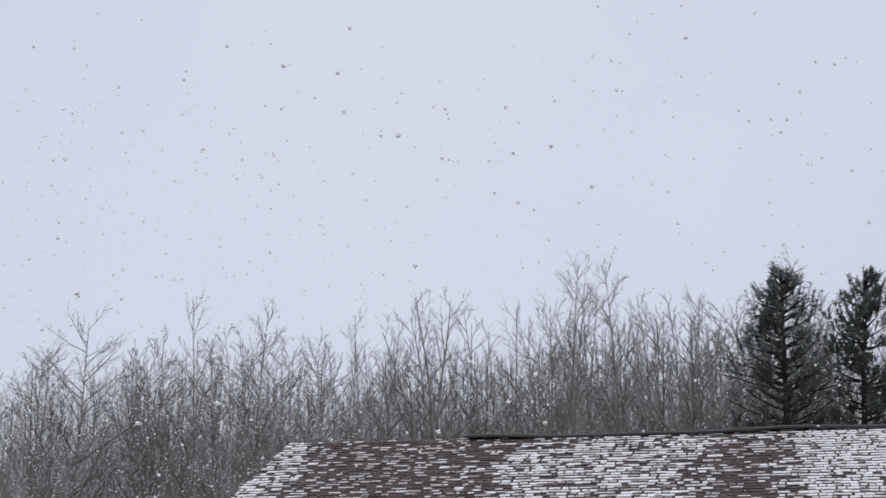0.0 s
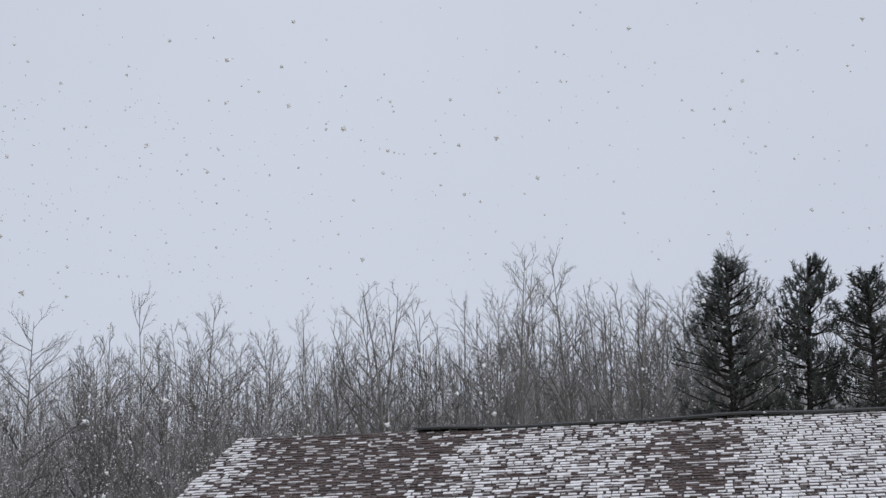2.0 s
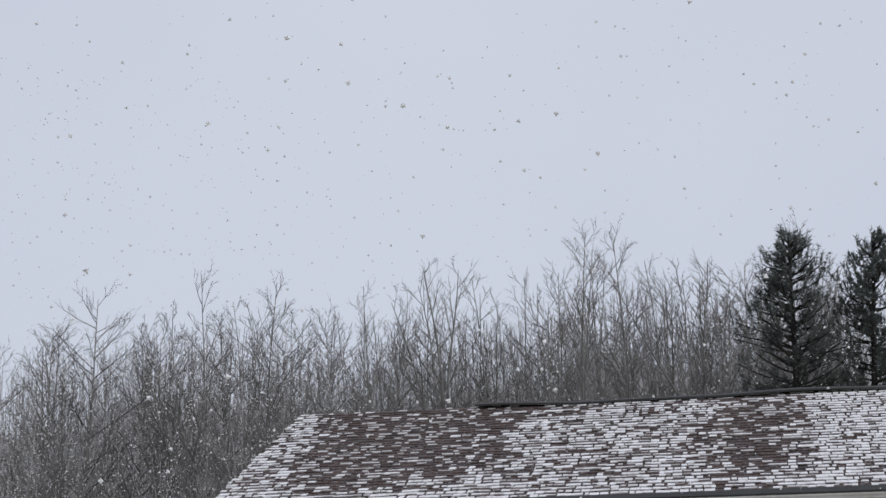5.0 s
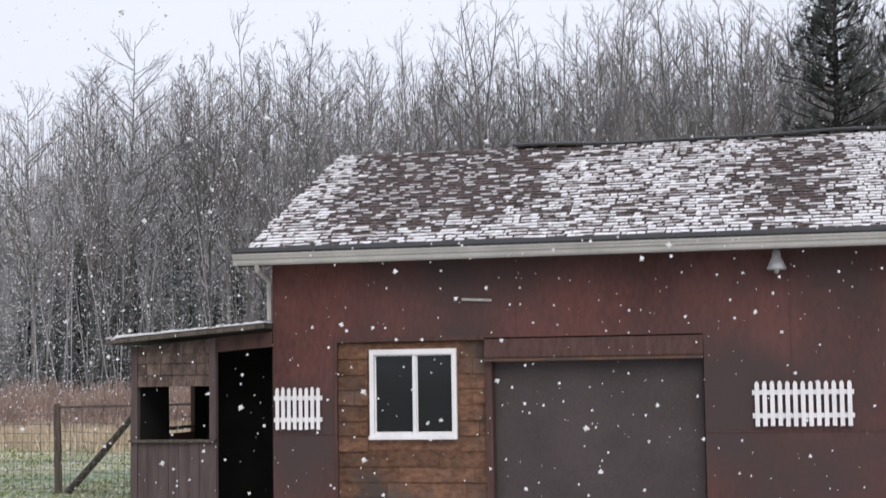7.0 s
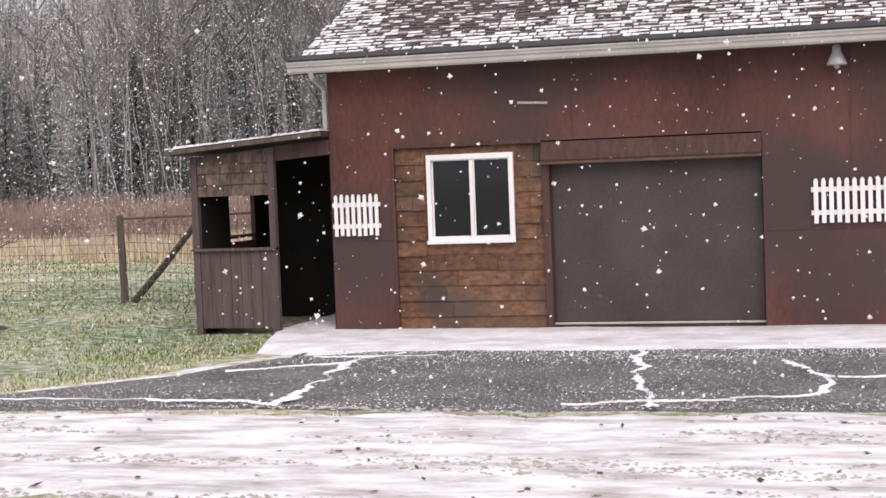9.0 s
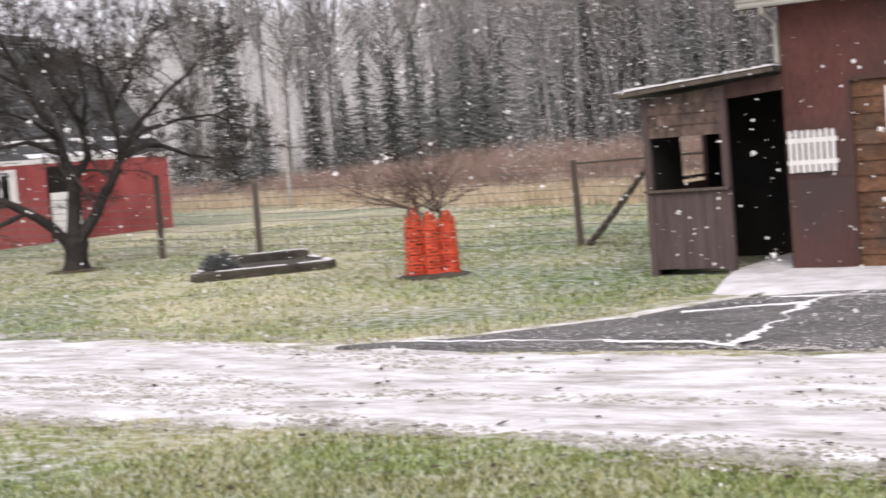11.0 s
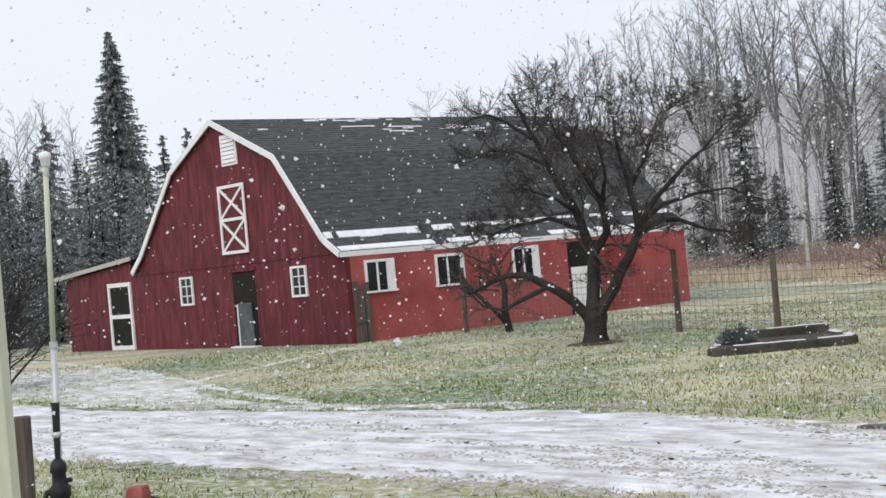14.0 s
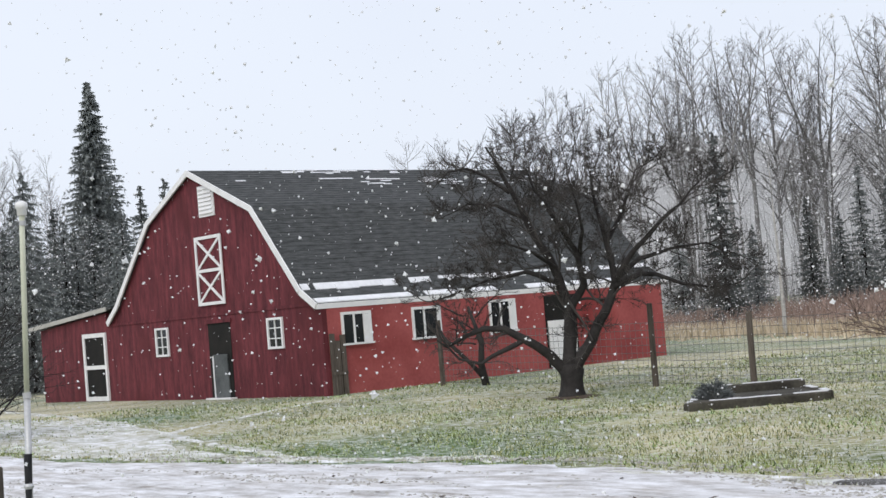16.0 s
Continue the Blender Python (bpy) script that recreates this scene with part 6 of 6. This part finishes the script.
def posts_by_drive():
    p = Vector(polar(-67.15, 11.5))
    z = ground_z(p.x, p.y)
    t = thing("wooden_post", "weathered grey round timber post with flat top", "post", (p.x, p.y, z))
    top = Vector(polar(-67.02, 11.5)) + Vector((0, 0, 1.15))
    part("shaft", Shape().tube([p + Vector((0, 0, z - 0.3)), p.lerp(top, 0.5) + Vector((0, 0, 0.0)), top - Vector((0, 0, 0.01)), top], [0.078, 0.072, 0.070, 0.062], 14), GREY_WOOD, t)
    q = Vector(polar(-63.15, 10.0))
    z = ground_z(q.x, q.y)
    r = thing("red_post", "short square timber post with worn red paint", "post", (q.x, q.y, z))
    m = Matrix.Translation((q.x, q.y, 0)) @ Matrix.Rotation(radians(35), 4, "Z")
    w = 0.062
    s = Shape()
    ring = [(-w, -w), (w, -w), (w, w), (-w, w)]
    s.add([m @ Vector((x, y, z - 0.3)) for x, y in ring] + [m @ Vector((x, y, 0.69)) for x, y in ring] + [m @ Vector((x * 0.82, y * 0.82, 0.735)) for x, y in ring],
          [(3, 2, 1, 0), (8, 9, 10, 11)] + [(i + k * 4, (i + 1) % 4 + k * 4, (i + 1) % 4 + 4 + k * 4, i + 4 + k * 4) for k in (0, 1) for i in range(4)])
    part("shaft", s, RED_POST, r, bevel=0.008)
    # black hose coiled on the post's far side
    h = thing("garden_hose", "coil of black hose hung behind the red post", "hose", (q.x, q.y, 0.5))
    away = q.normalized()
    c = q + away * 0.16 + Vector((0, 0, 0.39))
    side = Vector((away.y, -away.x, 0))
    coil = Shape()
    for k in range(5):
        rad = 0.25 - 0.018 * k
        pts = []
        for i in range(33):
            a = 2 * math.pi * i / 32
            pts.append(c + side * rad * math.cos(a) * (1 + 0.03 * math.sin(3 * a + k)) + Vector((0, 0, rad * 1.02 * math.sin(a))) + away * (0.025 * (k % 3) + 0.01 * math.sin(2 * a + k)))
        coil.tube(pts, [0.014] * 33, 7, cap=False)
    part("coil", coil, BLACK_IRON, h, smooth=True)
    part("hook", Shape().tube([q + away * 0.06 + Vector((0, 0, 0.64)), q + away * 0.25 + Vector((0, 0, 0.64)), q + away * 0.26 + Vector((0, 0, 0.69))], [0.012] * 3, 6), BLACK_IRON, h)


posts_by_drive()


def side_bush():
    rng = random.Random(44)
    x, y, _ = polar(-68.2, 33)
    t = thing("bare_bush", "large tangled leafless bush beside the barn yard", "bush", (x, y, ground_z(x, y)))
    s = Shape()
    for k in range(26):
        a = rng.uniform(0, 6.28)
        limb_tree(rng, s, (rng.uniform(-0.5, 0.5), rng.uniform(-0.5, 0.5), -0.1), (math.cos(a) * rng.uniform(0.2, 1.1), math.sin(a) * rng.uniform(0.2, 1.1), 1.0), rng.uniform(1.6, 3.0), 0.03, 2, 0.02, 0.14)
    local("crown", s, APPLE_BARK, t)


side_bush()
# porch post close by the camera
px, py, _ = polar(-68.9, 1.6)
porch = thing("porch_post", "pale painted porch post standing close by", "post", (px, py, 0))
pm = Matrix.Translation((px, py, 0)) @ Matrix.Rotation(radians(68.75), 4, "Z")
part("shaft", Shape().box(-0.045, 0.045, -0.045, 0.045, 0.0, 2.9, pm), POLE, porch, bevel=0.008)
# ---------------------------------------------------------------- roof shingles of the garage, with snow caught on them
def roof_shingles():
    rng = random.Random(99)
    slope = Vector((0, RIDGE_Y - EAVE_Y, RIDGE_Z - EAVE_Z))
    length = slope.length
    up = slope.normalized()
    nrm = Vector((0, -up.z, up.y))
    rows = 37
    step = length / rows
    xa, xb = GX0 - 0.35, GX1 + 0.3
    rest, snow = Shape(), Shape()
    shared = {}
    slope_part = part("shingle_roof", Shape().add([Vector((xa, EAVE_Y, EAVE_Z - 0.055)), Vector((xb, EAVE_Y, EAVE_Z - 0.055)), Vector((xb, RIDGE_Y, RIDGE_Z - 0.055)), Vector((xa, RIDGE_Y, RIDGE_Z - 0.055))], [(0, 1, 2, 3)]),
                      SHINGLE, garage, "brown asphalt shingles half covered with snow")
    made = 0
    for i in range(rows):
        x = xa - rng.uniform(0, 0.3)
        while x < xb:
            w = rng.choice((0.09, 0.11, 0.13, 0.15))
            a, b = max(x, xa), min(x + w, xb)
            x += w
            if b - a < 0.05:
                continue
            u = i / rows
            o = Vector((0, EAVE_Y, EAVE_Z - 0.05)) + up * (step * i)
            t0 = rng.uniform(0.010, 0.018)
            cut = rng.choice((0, 0, 0, 0.03))
            depth = step + 0.01

            def tab(p, q):
                return [Vector((p, 0, 0)) + up * cut, Vector((q, 0, 0)) + up * cut, Vector((q, 0, 0)) + up * depth, Vector((p, 0, 0)) + up * depth,
                        Vector((p, 0, 0)) + up * cut + nrm * t0, Vector((q, 0, 0)) + up * cut + nrm * t0, Vector((q, 0, 0)) + up * depth + nrm * 0.004, Vector((p, 0, 0)) + up * depth + nrm * 0.004]
            faces = [(4, 5, 6, 7), (0, 1, 5, 4), (1, 2, 6, 5), (3, 0, 4, 7)]
            if i < 11 and -7.4 < a < -0.9 and made < 300 and rng.random() < 0.75:
                key = (round(b - a, 2), round(t0, 3), cut)
                if key not in shared:
                    me = Shape().add(tab(0.002, b - a - 0.002), faces).mesh("shingle", SHINGLE)
                    shared[key] = me
                ob = new("shingle", shared[key])
                ob.parent = slope_part
                ob.matrix_parent_inverse = Matrix()
                ob.location = Vector((a, 0, 0)) + o
                made += 1
            else:
                rest.add([v + o + Vector((a, 0, 0)) for v in tab(0.002, b - a - 0.002)], faces)
            # snow: thick to one side, thin and patchy round the middle and along the ridge
            xm = (a + b) / 2
            edge = smoothstep(xa + 2.3 - 1.6 * u, xa, xm) * 0.55
            low = smoothstep(0.34, 0.0, u) * 0.34
            rightward = smoothstep(-6.4, -1.8, xm) * 0.36 - smoothstep(-0.9, -0.4, xm) * smoothstep(1.0, 0.3, xm) * 0.34 + smoothstep(0.5, 1.3, xm) * 0.22
            bare = smoothstep(-6.9, -6.0, xm) * smoothstep(-3.2, -4.4, xm) * smoothstep(0.25, 0.6, u) * 0.24
            cover = 0.20 + edge + low + rightward - bare + 0.26 * noise.noise((xm * 0.55, u * 2.4, 4.4)) + 0.18 * noise.noise((xm * 1.7, u * 7, 6.4))
            cover = 0.87 * smoothstep(0.05, 1.0, cover)
            roll = rng.random()
            if roll < cover:
                f0, f1 = cut + step * rng.uniform(0.12, 0.40), step + 0.004
                p, q = a + rng.uniform(-0.012, 0.026), b - rng.uniform(-0.012, 0.026)
            elif roll < cover + 0.38:
                f0, f1 = (cut + step * rng.uniform(0.62, 0.88), step + 0.002)
                p, q = a + rng.uniform(-0.03, 0.04), b - rng.uniform(-0.03, 0.04)
            else:
                continue
            if q - p < 0.03:
                continue
            h = rng.uniform(0.006, 0.012)
            base = lambda f: t0 + (0.004 - t0) * (f - cut) / (depth - cut)
            c = [Vector((p, 0, 0)) + up * f0 + nrm * base(f0), Vector((q, 0, 0)) + up * f0 + nrm * base(f0), Vector((q, 0, 0)) + up * f1 + nrm * base(f1), Vector((p, 0, 0)) + up * f1 + nrm * base(f1)]
            d = [v + nrm * h for v in c]
            snow.add([v + o for v in c + d], [(4, 5, 6, 7), (0, 1, 5, 4), (1, 2, 6, 5), (3, 0, 4, 7)])
    part("shingle_field", rest, SHINGLE, garage, kind="stuff")
    part("roof_snow", snow, ROOF_SNOW, garage, "patches of snow lying on the shingle tabs", kind="stuff")


roof_shingles()


# ---------------------------------------------------------------- wheel ruts and litter on the drive
def ruts():
    """Wheel tracks: gravel and turf crumbs that show through the snow in broken bands along the drive."""
    rng = random.Random(61)
    s = Shape()
    made = 0
    while made < 7000:
        az, r = rng.uniform(-70, 6), 7.0 * (26 / 7.0) ** rng.random()
        x, y, _ = polar(az, r)
        a, b = DRIVE_NEAR(x) - 0.3, DRIVE_FAR(x) + 0.3
        if not a < y < b:
            continue
        t = (y - a) / (b - a)
        v = t * 5.5 + 0.10 * x + 0.5 * noise.noise((x * 0.22, 3.3, 0))
        band = noise.noise((x * 0.16, v * 1.5, 7.0)) + 0.55 * noise.noise((x * 0.7, v * 4.5, 2.0)) + 0.35 * smoothstep(0.16, 0.0, min(t, 1 - t))
        if band < rng.uniform(0.08, 0.5):
            continue
        k = rng.uniform(0.008, 0.026) * (0.7 + 0.03 * r)
        c = Vector((x, y, ground_z(x, y) + 0.028 + 0.012 * noise.noise((x * 0.7, y * 1.3, 5.5))))
        turn = rng.uniform(0, 6.28)
        ring = [c + Vector((math.cos(turn + q * 2.1) * k * rng.uniform(1.0, 2.6), math.sin(turn + q * 2.1) * k, 0)) for q in range(3)]
        s.add(ring + [c + Vector((0, 0, 0.4 * k + 0.006))], [(0, 1, 3), (1, 2, 3), (2, 0, 3)])
        made += 1
    tagged(part("wheel_tracks", s, CRUMB), "gravel and turf crumbs showing through the snow in wheel tracks", "tracks", kind="stuff")


ruts()


def litter():
    rng = random.Random(62)
    s = Shape()
    for i in range(520):
        az, r = rng.uniform(-72, 4), 7.5 * (26 / 7.5) ** rng.random()
        x, y, _ = polar(az, r)
        if y > 18.5 or (x > -9 and y > 12.2 and rng.random() < 0.7):
            continue
        z = ground_z(x, y) + 0.045
        l, w = rng.uniform(0.02, 0.055), rng.uniform(0.012, 0.03)
        a = rng.uniform(0, 6.28)
        u, v = Vector((math.cos(a), math.sin(a), rng.uniform(-0.1, 0.3))) * l, Vector((-math.sin(a), math.cos(a), rng.uniform(-0.1, 0.3))) * w
        c = Vector((x, y, z))
        s.add([c - u, c - v, c + u, c + v], [(0, 1, 2, 3)])
    tagged(part("fallen_leaves", s, LEAF), "scattered dark dead leaves on snow and grass", "leaves", kind="stuff")


litter()


# ---------------------------------------------------------------- falling snow
def falling_snow():
    rng = random.Random(123)
    s = Shape()

    def flake(c, k):
        pts = [Vector((0, 0, k)), Vector((k, 0, -k * 0.5)), Vector((-k * 0.5, k * 0.9, -k * 0.4)), Vector((-k * 0.5, -k * 0.9, -k * 0.5))]
        m = Euler((rng.uniform(0, 6), rng.uniform(0, 6), 0)).to_matrix()
        s.add([c + m @ p for p in pts] + [c - m @ p * 0.8 for p in pts], [(0, 1, 2), (0, 2, 3), (0, 3, 1), (1, 3, 2), (4, 6, 5), (4, 7, 6), (4, 5, 7), (5, 6, 7)])

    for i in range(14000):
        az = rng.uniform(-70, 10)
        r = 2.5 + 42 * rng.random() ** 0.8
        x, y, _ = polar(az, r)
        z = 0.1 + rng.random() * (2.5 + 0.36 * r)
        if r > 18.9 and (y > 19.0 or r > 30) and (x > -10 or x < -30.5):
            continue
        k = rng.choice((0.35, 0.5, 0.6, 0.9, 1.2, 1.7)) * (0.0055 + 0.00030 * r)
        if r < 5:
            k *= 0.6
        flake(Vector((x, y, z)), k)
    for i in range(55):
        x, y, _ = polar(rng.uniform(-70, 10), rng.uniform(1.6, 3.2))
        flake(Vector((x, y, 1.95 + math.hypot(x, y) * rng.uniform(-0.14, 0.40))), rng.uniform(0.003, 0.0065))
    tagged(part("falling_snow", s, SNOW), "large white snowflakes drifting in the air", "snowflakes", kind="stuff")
    # the dense fall farther off: oversized flecks added to pale the wood like haze
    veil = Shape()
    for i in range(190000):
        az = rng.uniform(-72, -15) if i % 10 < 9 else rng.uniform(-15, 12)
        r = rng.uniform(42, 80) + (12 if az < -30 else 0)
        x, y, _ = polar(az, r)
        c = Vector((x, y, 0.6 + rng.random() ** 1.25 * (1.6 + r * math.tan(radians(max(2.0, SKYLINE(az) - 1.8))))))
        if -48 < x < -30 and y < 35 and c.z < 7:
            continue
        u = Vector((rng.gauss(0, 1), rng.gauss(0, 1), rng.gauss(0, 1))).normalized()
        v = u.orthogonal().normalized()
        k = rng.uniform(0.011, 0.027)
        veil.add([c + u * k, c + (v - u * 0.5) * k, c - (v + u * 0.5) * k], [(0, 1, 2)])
    tagged(part("distant_snowfall", veil, SNOW), "oversized snow flecks added before the wood to stand for haze", "snowflakes", kind="stuff")


falling_snow()
